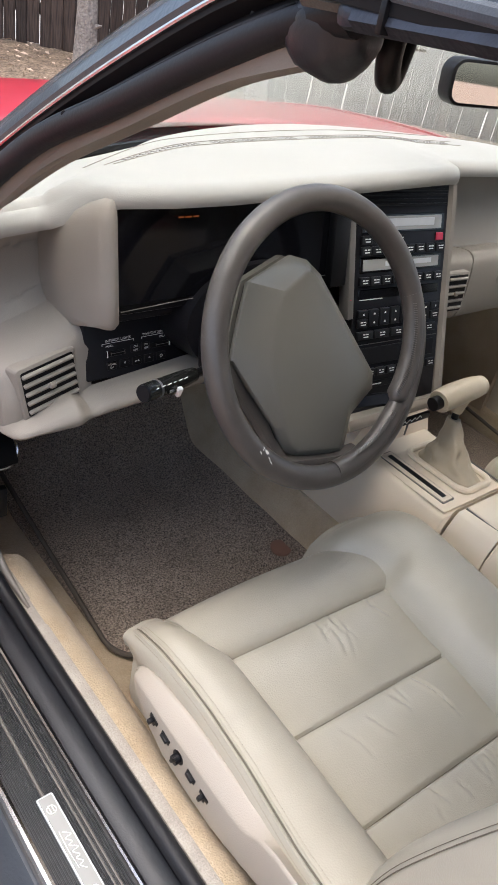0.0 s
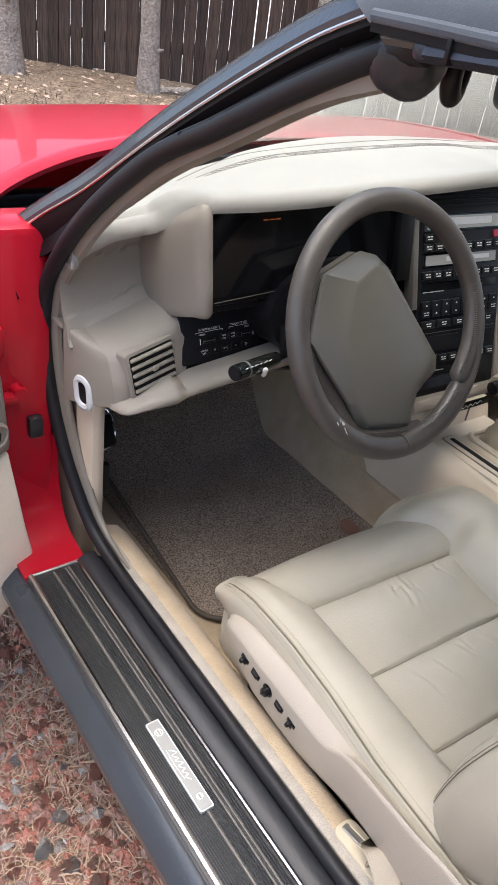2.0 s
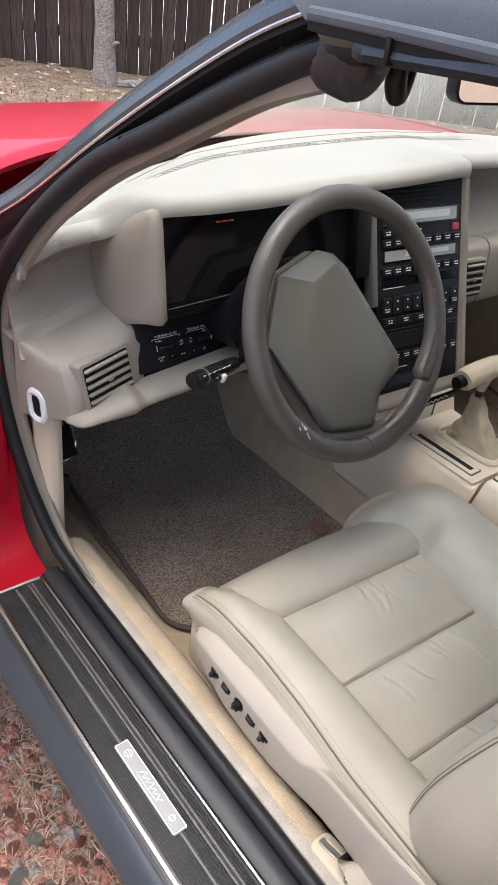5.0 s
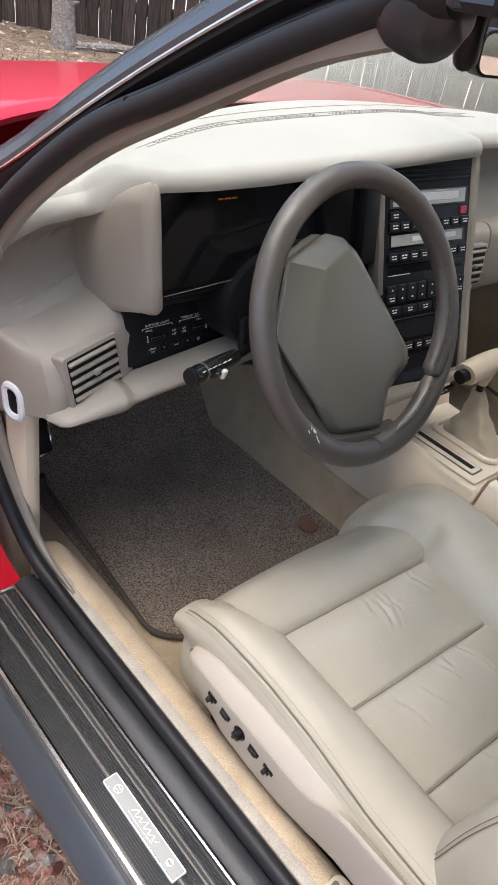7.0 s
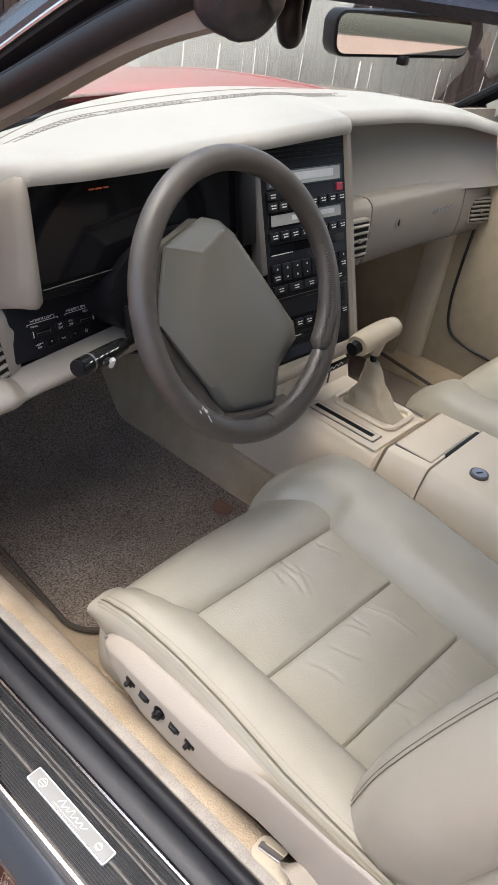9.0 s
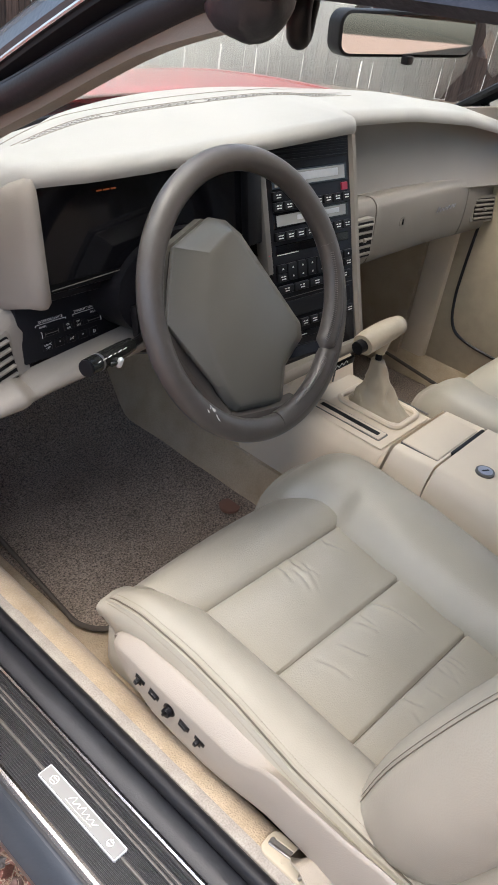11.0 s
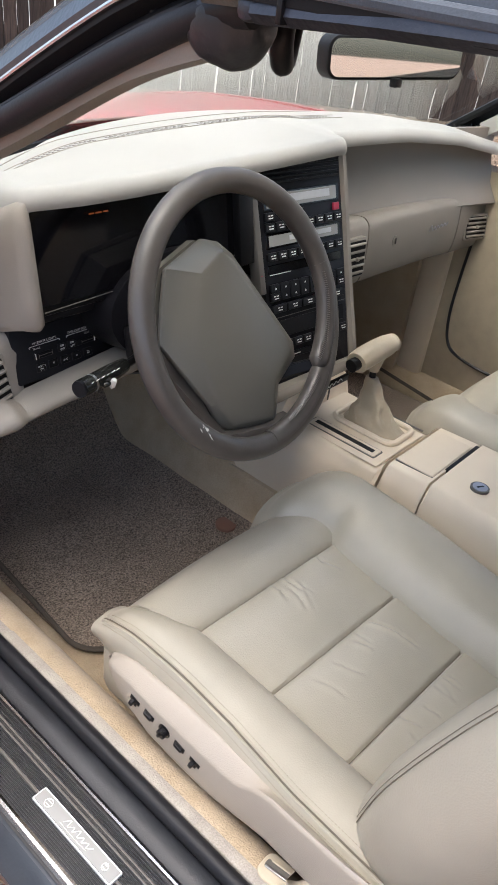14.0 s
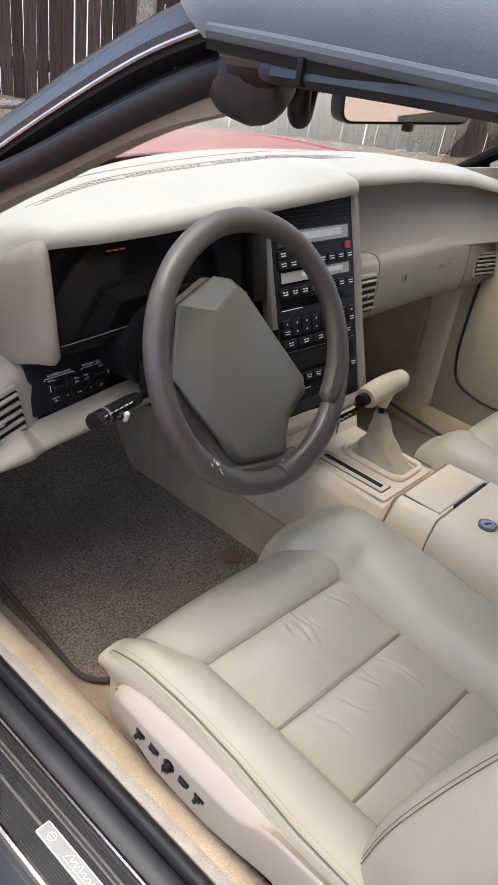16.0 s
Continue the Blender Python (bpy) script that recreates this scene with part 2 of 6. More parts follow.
def sheet(f, nu, nv, thick=0.003, bm=None):
    """A surface f(u, v) with a thickness, given below its upper side (u to the right, v ahead)."""
    bm = bm or bmesh.new()
    g = [[Vector(f(i / nu, j / nv)) for j in range(nv + 1)] for i in range(nu + 1)]
    top, low = [], []
    for i in range(nu + 1):
        r, s = [], []
        for j in range(nv + 1):
            du = g[min(i + 1, nu)][j] - g[max(i - 1, 0)][j]
            dv = g[i][min(j + 1, nv)] - g[i][max(j - 1, 0)]
            n = du.cross(dv)
            n = n.normalized() if n.length > 1e-12 else Vector((0, 0, 1))
            r.append(bm.verts.new(g[i][j]))
            s.append(bm.verts.new(g[i][j] - n * thick))
        top.append(r)
        low.append(s)
    for i in range(nu):
        for j in range(nv):
            bm.faces.new((top[i][j], top[i + 1][j], top[i + 1][j + 1], top[i][j + 1]))
            bm.faces.new((low[i][j + 1], low[i + 1][j + 1], low[i + 1][j], low[i][j]))
    for i in range(nu):
        bm.faces.new((top[i + 1][0], top[i][0], low[i][0], low[i + 1][0]))
        bm.faces.new((top[i][nv], top[i + 1][nv], low[i + 1][nv], low[i][nv]))
    for j in range(nv):
        bm.faces.new((top[0][j], top[0][j + 1], low[0][j + 1], low[0][j]))
        bm.faces.new((top[nu][j + 1], top[nu][j], low[nu][j], low[nu][j + 1]))
    return bm


def slab(outline, depth, m, bevel=0.0, seg=2):
    """A flat plate: an outline of (x, y) with its face at z = 0, depth below it, laid by the pose m."""
    bm = bmesh.new()
    vs = [bm.verts.new((x, y, 0)) for x, y in outline]
    f = bm.faces.new(vs)
    ex = bmesh.ops.extrude_face_region(bm, geom=[f])
    bmesh.ops.translate(bm, verts=[g for g in ex["geom"] if isinstance(g, bmesh.types.BMVert)], vec=(0, 0, -depth))
    bmesh.ops.recalc_face_normals(bm, faces=bm.faces)
    if bevel:
        top = [e for e in bm.edges if all(abs(v.co.z) < 1e-9 for v in e.verts)]
        bmesh.ops.bevel(bm, geom=top, offset=bevel, segments=seg, profile=0.5, affect='EDGES')
    bmesh.ops.transform(bm, matrix=m, verts=bm.verts)
    return bm


def rounded(w, h, r, n=4, cx=0, cy=0):
    """The outline of a rectangle with round corners."""
    out = []
    for k, (sx, sy) in enumerate(((1, 1), (-1, 1), (-1, -1), (1, -1))):
        for i in range(n + 1):
            a = math.pi / 2 * (k + i / n)
            out.append((cx + sx * (w / 2 - r) + r * math.cos(a), cy + sy * (h / 2 - r) + r * math.sin(a)))
    return out


def mesh_of(name, bm, mat, smooth=35):
    """Mesh data for pieces that share it."""
    ob = part(name, bm, mat, None, "", smooth)
    me = ob.data
    bpy.data.objects.remove(ob)
    return me


def piece(name, me, m, parent):
    ob = new(name, me)
    ob.matrix_basis = m
    hang(ob, parent)
    return ob


def lerp(table, x):
    """A value between the rows (x, value) of a table."""
    if x <= table[0][0]:
        return table[0][1]
    for (a, p), (b, q) in zip(table, table[1:]):
        if x <= b:
            u = (x - a) / (b - a)
            u = u * u * (3 - 2 * u)
            return p + (q - p) * u
    return table[-1][1]


def line(table, x):
    if x <= table[0][0]:
        return table[0][1]
    for (a, p), (b, q) in zip(table, table[1:]):
        if x <= b:
            return p + (q - p) * (x - a) / (b - a)
    return table[-1][1]


GROUND = 0.03


# ---- ground and yard ----
def ground_height(x, y):
    far = max(0.0, min(1.0, (math.hypot(x, y) - 2.6) / 3))
    return GROUND + 0.006 * noise.noise((x * 5, y * 5, 0)) + far * 0.03 * noise.noise((x * 0.8, y * 0.8, 3))


bm = bmesh.new()
steps = [-400, -120, -40, -18, -10, -7, -5, -4] + [-3 + 0.12 * i for i in range(51)] + [3.5, 4, 5, 6, 8, 11, 18, 40, 120, 400]
grid = [[bm.verts.new((x, y + 1, ground_height(x, y + 1))) for y in steps] for x in steps]
for i in range(len(steps) - 1):
    for j in range(len(steps) - 1):
        bm.faces.new((grid[i][j], grid[i + 1][j], grid[i + 1][j + 1], grid[i][j + 1]))
ground = tagged(part("ground", bm, SOIL), "reddish gravel ground strewn with dry pine needles", "ground", kind="structure")


def stone_mesh(seed):
    rnd = random.Random(seed)
    bm = bmesh.new()
    bmesh.ops.create_icosphere(bm, subdivisions=2, radius=1)
    for v in bm.verts:
        v.co *= 0.72 + 0.5 * noise.noise(v.co * 1.1 + Vector((seed * 7.3, 0, 0)))
        v.co.z *= 0.62
    bmesh.ops.scale(bm, vec=(1, rnd.uniform(0.65, 0.95), 1), verts=bm.verts)
    return mesh_of("stone", bm, STONE, 50)


stones = [stone_mesh(k) for k in range(8)]
rnd = random.Random(4)
for k in range(300):
    x, y = rnd.uniform(-1.15, -0.62), rnd.uniform(-0.15, 0.75)
    r = rnd.uniform(0.010, 0.019) if k % 5 else rnd.uniform(0.018, 0.026)
    piece("stone", stones[k % 8], Matrix.Translation((x, y, ground_height(x, y) + r * 0.22)) @ pose(0, 0, 0, rnd.uniform(-25, 25), rnd.uniform(-25, 25), rnd.uniform(0, 360)) @ Matrix.Scale(r, 4), ground)


def scatter(name, count, x0, x1, y0, y1, mat, label, make):
    rnd = random.Random(len(name) * 13)
    verts, faces = [], []
    for _ in range(count):
        x, y = rnd.uniform(x0, x1), rnd.uniform(y0, y1)
        v, f = make(rnd, x, y, ground_height(x, y))
        faces += [tuple(len(verts) + i for i in q) for q in f]
        verts += v
    me = bpy.data.meshes.new(name)
    me.from_pydata(verts, [], faces)
    me.materials.append(mat)
    return tagged(new(name, me), label, name.replace("_", " "), kind="stuff")


def pebble(rnd, x, y, z):
    r = rnd.uniform(0.003, 0.008) if rnd.random() < 0.8 else rnd.uniform(0.009, 0.016)
    a, q = rnd.uniform(0, 6.28), [(1, 0, 0), (0, 1, 0), (-1, 0, 0), (0, -1, 0), (0, 0, 0.75), (0, 0, -0.75)]
    v = []
    for p in q:
        k = r * rnd.uniform(0.7, 1.2)
        v.append((x + k * (p[0] * math.cos(a) - p[1] * math.sin(a)), y + k * (p[0] * math.sin(a) + p[1] * math.cos(a)), z + k * p[2] + r * 0.2))
    return v, [(0, 1, 4), (1, 2, 4), (2, 3, 4), (3, 0, 4), (1, 0, 5), (2, 1, 5), (3, 2, 5), (0, 3, 5)]


def needle(rnd, x, y, z):
    a, n, w = rnd.uniform(0, 6.28), rnd.uniform(0.012, 0.035), rnd.uniform(0.0004, 0.0008)
    if rnd.random() < 0.035:
        n, w = rnd.uniform(0.05, 0.10), 0.0013
    bend, lift = rnd.uniform(-0.5, 0.5), rnd.uniform(0.001, 0.012)
    v = []
    for k in range(4):
        u = k / 3
        b = a + bend * u
        px, py, pz = x + n * u * math.cos(b), y + n * u * math.sin(b), z + 0.003 + lift * math.sin(math.pi * u)
        v += [(px - w * math.sin(b), py + w * math.cos(b), pz), (px + w * math.sin(b), py - w * math.cos(b), pz + 0.0007)]
    return v, [(0, 1, 3, 2), (2, 3, 5, 4), (4, 5, 7, 6)]


scatter("gravel", 14000, -1.35, -0.50, -0.35, 1.1, STONE, "small red and grey lava gravel on the ground", pebble)
scatter("pine_needles", 15000, -1.35, -0.50, -0.35, 1.1, STRAW, "dry straw-coloured pine needles lying on the gravel", needle)


def blade(rnd, x, y, z):
    a, h, w = rnd.uniform(0, 6.28), rnd.uniform(0.02, 0.09), rnd.uniform(0.004, 0.012)
    dx, dy, l = w * math.cos(a), w * math.sin(a), rnd.uniform(-0.05, 0.05)
    return [(x - dx, y - dy, z - 0.005), (x + dx, y + dy, z - 0.005), (x + l, y + l * rnd.uniform(-1, 1), z + h)], [(0, 1, 2)]


def lawn_blade(rnd, x, y, z):
    u, v = rnd.uniform(-6, 8), rnd.uniform(0.1, 3.4)
    px, py = 1.9 + 0.722 * u - 0.692 * v, 7.05 - 0.692 * u - 0.722 * v
    return blade(rnd, px, py, ground_height(px, py))


scatter("dry_grass", 24000, 0, 1, 0, 1, DRYGRASS, "short dry yellow grass and leaf litter along the fence", lawn_blade)
def leaf(rnd, x, y, z):
    u, v = rnd.uniform(-5, 6), rnd.uniform(0.15, 3.3)
    px, py = 1.9 + 0.722 * u - 0.692 * v, 7.05 - 0.692 * u - 0.722 * v
    a, r, h = rnd.uniform(0, 6.28), rnd.uniform(0.012, 0.035), ground_height(px, py) + 0.03 + 0.05 * (1 - v / 3.5) + rnd.uniform(0, 0.03)
    c, d = r * math.cos(a), r * math.sin(a)
    return [(px - c, py - d, h), (px + d * 0.5, py - c * 0.5, h + 0.5 * r), (px + c, py + d, h + 0.3 * r), (px - d * 0.5, py + c * 0.5, h + 0.1 * r)], [(0, 1, 2), (0, 2, 3)]


scatter("fallen_leaves", 1500, 0, 1, 0, 1, STRAW, "pale dry fallen leaves scattered over the lawn", leaf)
bm = bmesh.new()
def lawn(u, v):
    p, q = -7 + 16 * u, 3.5 - 3.6 * v
    x, y = 1.9 + 0.722 * p - 0.692 * q, 7.05 - 0.692 * p - 0.722 * q
    return x, y, ground_height(x, y) + 0.012 + 0.05 * (1 - q / 3.5) + 0.01 * noise.noise((x * 3, y * 3, 0))
tagged(part("lawn", sheet(lawn, 60, 14, 0.03), DRYGRASS), "strip of dry trampled lawn before the fence", "lawn", kind="structure")

# pale ground added behind the fence so that its gaps read bright
PALE = material("pale_gap_backdrop", (0.62, 0.58, 0.52), 0.95, mottle=0.2, patch=0.5, speckle=0.15)
def yard(u, v):
    p, q = -30 + 60 * u, 0.15 + 34 * v
    return 1.9 + 0.722 * p + 0.692 * q, 7.05 - 0.692 * p + 0.722 * q, GROUND + 0.05 + 0.02 * q
tagged(part("gap_backdrop", sheet(yard, 12, 8, 0.02), PALE), "pale backdrop added behind the fence to brighten its gaps", "yard", kind="structure")

# the fence, from its near end to its far one
fence = thing("fence", (1.9, 7.05, GROUND), "tall weathered dark brown board fence with light gaps", "fence", kind="structure")
rnd = random.Random(9)
boards = []
for k in range(5):
    b = box((0, 0, 0), (0.104 - 0.003 * (k % 3), 0.02, 2.0), 0.003, seg=1)
    for v in b.verts:
        v.co.x += 0.004 * noise.noise((v.co.z * 3, k * 5, v.co.x * 8))
    boards.append(mesh_of("board", b, FENCEWOOD))
along_fence = Vector((0.722, -0.692, 0))
reach = -6.6
k = 0
while reach < 8.8:
    p = Vector((1.9, 7.05, GROUND + 1.06)) + along_fence * reach
    piece("board", boards[k % 5], Matrix.Translation(p + Vector((0, 0, rnd.uniform(-0.02, 0.02)))) @ pose(0, 0, 0, rnd.uniform(-0.6, 0.6), rnd.uniform(-0.25, 0.25), -43.8 + rnd.uniform(-1, 1)), fence)
    reach += 0.104 + rnd.choice((-0.001, 0, 0, 0, 0.001, 0.001, 0.003, 0.006, 0.008))
    k += 1
for h in (0.35, 1.0, 1.7):
    m = pose(1.9 + 0.03 + 0.722 * 1.1, 7.05 + 0.03 - 0.692 * 1.1, GROUND + h, 0, 0, -43.8)
    b = box((0, 0.0, 0), (15.4, 0.04, 0.09), 0.004, seg=1)
    bmesh.ops.transform(b, matrix=m, verts=b.verts)
    part("rail", b, FENCEWOOD, fence)


def tree(x, y, r, lean, seed, label):
    t = thing("tree", (x, y, GROUND), label, "tree", group="pines before the fence")
    rings = []
    for k in range(44):
        h = -0.1 + k * 0.125
        n = []
        flare = 1 + 0.45 * math.exp(-max(h, 0) * 7)
        taper = 1 - 0.09 * h
        for i in range(20):
            a = i * math.pi / 10
            q = r * flare * taper * (1 + 0.10 * noise.noise((math.cos(a) * 1.5 + seed, math.sin(a) * 1.5, h * 2.5)) + 0.07 * noise.noise((math.cos(a) * 5, math.sin(a) * 5 + seed, h * 11)))
            n.append((x + lean * h + q * math.cos(a), y + q * math.sin(a), GROUND + h))
        rings.append(n)
    part("trunk", loft(rings), BARK, t, smooth=60)
    rnd = random.Random(seed)
    for k in range(7):
        h, a = rnd.uniform(0.35, 2.6), rnd.uniform(0, 6.28)
        c = Vector((x + lean * h + r * 0.8 * math.cos(a), y + r * 0.8 * math.sin(a), GROUND + h))
        d = Vector((math.cos(a), math.sin(a), 0.3))
        part("branch_stub", sweep([c, c + d * 0.04, c + d * 0.07], disc(0.018, 7), scale=lambda u: 1.3 - u), BARK, t)
    crown = bmesh.new()
    for k in range(26):
        h, a, n = rnd.uniform(3.2, 5.3), rnd.uniform(0, 6.28), rnd.uniform(0.7, 1.9)
        c = Vector((x + lean * h, y, GROUND + h))
        tip = c + Vector((math.cos(a) * n, math.sin(a) * n, rnd.uniform(-0.1, 0.6)))
        sweep([c, (c + tip) / 2 + Vector((0, 0, 0.08)), tip], disc(0.022, 5), scale=lambda u: 1.1 - 0.9 * u, bm=crown)
        for q in range(26):
            p = c.lerp(tip, rnd.uniform(0.35, 1.05))
            d = Vector((rnd.uniform(-1, 1), rnd.uniform(-1, 1), rnd.uniform(-0.3, 0.8))).normalized() * rnd.uniform(0.08, 0.18)
            s = d.cross(Vector((0.3, 0.2, 1))).normalized() * 0.02
            crown.faces.new([crown.verts.new(v) for v in (p, p + d * 0.5 + s, p + d, p + d * 0.5 - s)])
    part("crown", crown, FOLIAGE, t, "sparse green needle crown", smooth=0)
    return t


FOLIAGE = material("pine_foliage", (0.06, 0.085, 0.035), 0.7, second=(0.04, 0.055, 0.025), patch=0.1)
tree(2.35, 5.72, 0.085, -0.015, 3, "slim grey pine trunk standing before a board fence")
tree(3.62, 5.05, 0.085, 0.01, 8, "slim grey pine trunk close to a board fence")
tree(1.43, 6.50, 0.105, 0.0, 14, "thick grey pine trunk beside a board fence")
root = [Vector((2.42, 5.68, 0.10)), Vector((2.75, 5.55, 0.125)), Vector((3.1, 5.42, 0.115)), Vector((3.4, 5.3, 0.09))]
tagged(part("log", sweep(spline(root, 6), disc(0.035, 8), scale=lambda u: 1.1 - 0.6 * u), BARK), "fallen grey branch lying on the dry grass", "branch")

# ---- the car's shell ----
car = thing("car", (0, 0.3, GROUND), "red two-seat convertible with its driver's door open", "car")


def hood_z(x, y):
    """The red skin of the front body."""
    z = 0.889 - 0.115 * max(0, y - 0.75) ** 2.2 - 0.02 * max(0, 0.75 - y) ** 2
    ax = abs(x)
    return z - 0.020 * (ax / 0.75) ** 2 - lerp([(0.74, 0.0), (0.80, 0.014), (0.86, 0.05), (0.895, 0.11), (0.915, 0.20)], ax)


def hood_back(x):
    return 0.95 - 0.33 * (abs(x) / 0.76) ** 2.6 - (abs(x) / 0.752) ** 30 * 0.05


def hood(u, v):
    x = -0.750 + 1.50 * u
    y0 = hood_back(x)
    y = y0 + (2.2 - 0.35 * (x / 0.9) ** 2 - y0) * v
    return x, y, hood_z(x, y) - 0.008 * max(0, 1 - v * 60) ** 2


part("hood", sheet(hood, 60, 60, 0.012), RED, car, "glossy red bonnet with sky reflections")


def fender(side):
    def f(u, v):
        y = 0.478 + 1.632 * u
        x = 0.7535 + 0.1615 * v + 0.012 * math.exp(-u * 14) * (1 - v) - 0.03 * max(0, y - 1.5) * v
        return side * x, y, hood_z(x, y) - 0.004 * max(0, 1 - v * 14) ** 2
    return f


def fender_low(side):
    def f(u, v):
        y = 0.478 + 1.632 * u
        x = 0.915 - 0.03 * max(0, y - 1.5)
        z0 = hood_z(0.915, y)
        return side * (x + 0.02 * math.sin(v * 3)), y, z0 + (0.30 - z0) * v
    return f


for side in (-1, 1):
    part("fender", sheet(fender(side), 50, 20, 0.010 * side), RED, car)
    part("fender_side", sheet(fender_low(side), 30, 8, 0.01 * side), RED, car)
bm = bmesh.new()
def nose(u, v):
    x = -0.9 + 1.8 * u
    return x, 2.21 - 0.35 * (x / 0.9) ** 2 + 0.05 * math.sin(v * 3), 0.62 - 0.34 * v
part("front_bumper", sheet(nose, 20, 6, 0.02), RED, car)


# the cowl below the windscreen, dark, with a wiper
def cowl(u, v):
    x = -0.76 + 1.52 * u
    y1 = hood_back(x) + 0.05
    y0 = 0.70 - 0.42 * x * x
    return x, y0 + (y1 - y0) * v, 0.846 - 0.075 * x * x - 0.022 * v


part("cowl", sheet(cowl, 24, 6, 0.01), BLACK, car, "black cowl below the windscreen")
bm = sweep(spline([(-0.62, 0.68, 0.838), (-0.45, 0.77, 0.852), (-0.25, 0.83, 0.860), (0.05, 0.86, 0.862)], 6), disc(0.007, 8))
part("wiper", bm, BLACK, car, "black wiper arm")


# windscreen
BEAD = spline([(0.752, 0.585, 0.815), (0.742, 0.514, 0.858), (0.722, 0.44, 0.911), (0.700, 0.366, 0.962), (0.680, 0.25, 1.046), (0.668, 0.15, 1.110), (0.660, 0.05, 1.166), (0.655, -0.015, 1.194)], 5)


def along(points, v):
    k = v * (len(points) - 1)
    i = min(int(k), len(points) - 2)
    return points[i].lerp(points[i + 1], k - i)


def windscreen(u, v):
    a = 2 * u - 1
    g = along(BEAD, v) + Vector((-0.004, 0.004, 0.019))
    c = Vector((0, 0.775, 0.893)).lerp(Vector((0, 0.085, 1.216)), v) + Vector((0, 0.05, 0.03)) * math.sin(math.pi * v) * 0.35
    k = abs(a) ** 2.2
    return g.x * a, c.y + (g.y - c.y) * k, c.z + (g.z - c.z) * k


glass = part("windscreen", sheet(windscreen, 36, 18, 0.004), GLASS, car, "clear raked windscreen reflecting the dash")
glass.visible_shadow = False
part("glass_edge", sweep([Vector(windscreen(0.03 + 0.94 * k / 40, 0.0)) + Vector((0, -0.006, -0.004)) for k in range(41)], disc(0.010, 8)), BLACK, car, "black rubber edge of the windscreen")
SEALTOP = [(x, y, z + line([(0.0, 0.006), (0.15, 0.001), (0.40, -0.002)], y)) for x, y, z in [(-0.719, 0.455, 0.805), (-0.716, 0.412, 0.870), (-0.706, 0.345, 0.945), (-0.684, 0.25, 1.026), (-0.670, 0.15, 1.080), (-0.657, 0.05, 1.132), (-0.650, -0.02, 1.163), (-0.648, -0.06, 1.172)]]
low_line = spline([(-x, y, z) for x, y, z in [(-0.735, 0.56, 0.80), (-0.722, 0.48, 0.83)] + SEALTOP[1:7]], 5)
for side in (-1, 1):
    rings = []
    for k in range(30):
        v = k / 29
        b, q = along(BEAD, v), along(low_line, v)
        rings.append([(side * p.x, p.y, p.z) for p in (b + Vector((0.002, 0, 0.002)), b + Vector((0.003, 0, -0.006)), b.lerp(q, 0.45) + Vector((-0.004, 0, 0)), q + Vector((0.008, 0, 0.008)), q + Vector((-0.03, 0, 0.008)), b + Vector((-0.035, 0, -0.004)))])
    part("pillar", loft(rings), PILLAR, car, "black windscreen pillar")
    cover = []
    for k in range(30):
        b = along(BEAD, k / 29)
        cover.append([(side * p.x, p.y, p.z) for p in (b + Vector((0.001, 0, 0.002)), b + Vector((0.002, 0.002, 0.008)), b + Vector((-0.006, 0.006, 0.022)), b + Vector((-0.022, 0.014, 0.026)), b + Vector((-0.024, 0.012, 0.010)))])
    part("pillar_cover", loft(cover), GUNMETAL, car, "gunmetal pillar face")
    part("bright_bead", sweep([(side * (p.x + 0.003), p.y, p.z + 0.001) for p in BEAD], disc(0.0021, 8)), CHROME, car)
    inner = spline([(side * x, y, z) for x, y, z in ((0.690, 0.372, 0.928), (0.682, 0.33, 0.956), (0.664, 0.25, 1.017), (0.654, 0.15, 1.073), (0.644, 0.05, 1.128), (0.638, -0.03, 1.158))], 6)
    # passenger's trim takes the paler copy of the plastic, painted as strongly lit
    part("pillar_trim", sweep(inner, [(-0.014, -0.009), (0.010, -0.009), (0.012, 0.012), (-0.014, 0.016)] if side < 0 else [(-0.012, -0.012), (0.030, -0.012), (0.030, 0.020), (-0.012, 0.030)]), TAUPE if side < 0 else LITVINYL, car, "vinyl inner pillar trim")
for p in ((-0.678, 0.197, 1.062), (-0.646, 0.022, 1.164)):
    part("pillar_screw", sweep([Vector(p) + Vector((-0.006, -0.002, 0.001)), Vector(p) + Vector((0.01, 0.01, 0))], disc(0.0032, 10)), BLACK, car)

# header rail over the windscreen
header = spline([(-0.62, -0.004, 1.184), (-0.5, 0.03, 1.192), (-0.25, 0.065, 1.204), (0, 0.078, 1.208), (0.25, 0.065, 1.204), (0.5, 0.03, 1.192), (0.62, -0.004, 1.184)], 5)
part("header_rail", sweep(header, [(-0.035, -0.018), (0.03, -0.018), (0.035, 0.01), (-0.035, 0.014)]), BLACK, car)
part("header_trim", sweep([p + Vector((0, -0.02, -0.024)) for p in header[8:-8]], [(-0.035, -0.012), (0.03, -0.012), (0.03, 0.01), (-0.035, 0.008)]), TAUPE, car)

# door seal
seal = spline([(-0.679, -0.95, 0.400), (-0.679, -0.5, 0.400), (-0.678, -0.1, 0.400), (-0.678, 0.16, 0.401), (-0.680, 0.29, 0.407), (-0.688, 0.37, 0.437), (-0.700, 0.425, 0.52), (-0.712, 0.455, 0.62),
               (-0.718, 0.468, 0.72)] + SEALTOP, 6)
part("door_seal", sweep(seal, disc(0.0098, 12), up=(1, 0.2, 0.1), scale=lambda u: 1 + 0.12 * min(1, max(0, (u - 0.42) * 6))), SEALBLACK, car, "dusty black rubber door seal")
lining = [p + Vector((0.017, -0.004, -0.003)) for p in seal[24:84]]
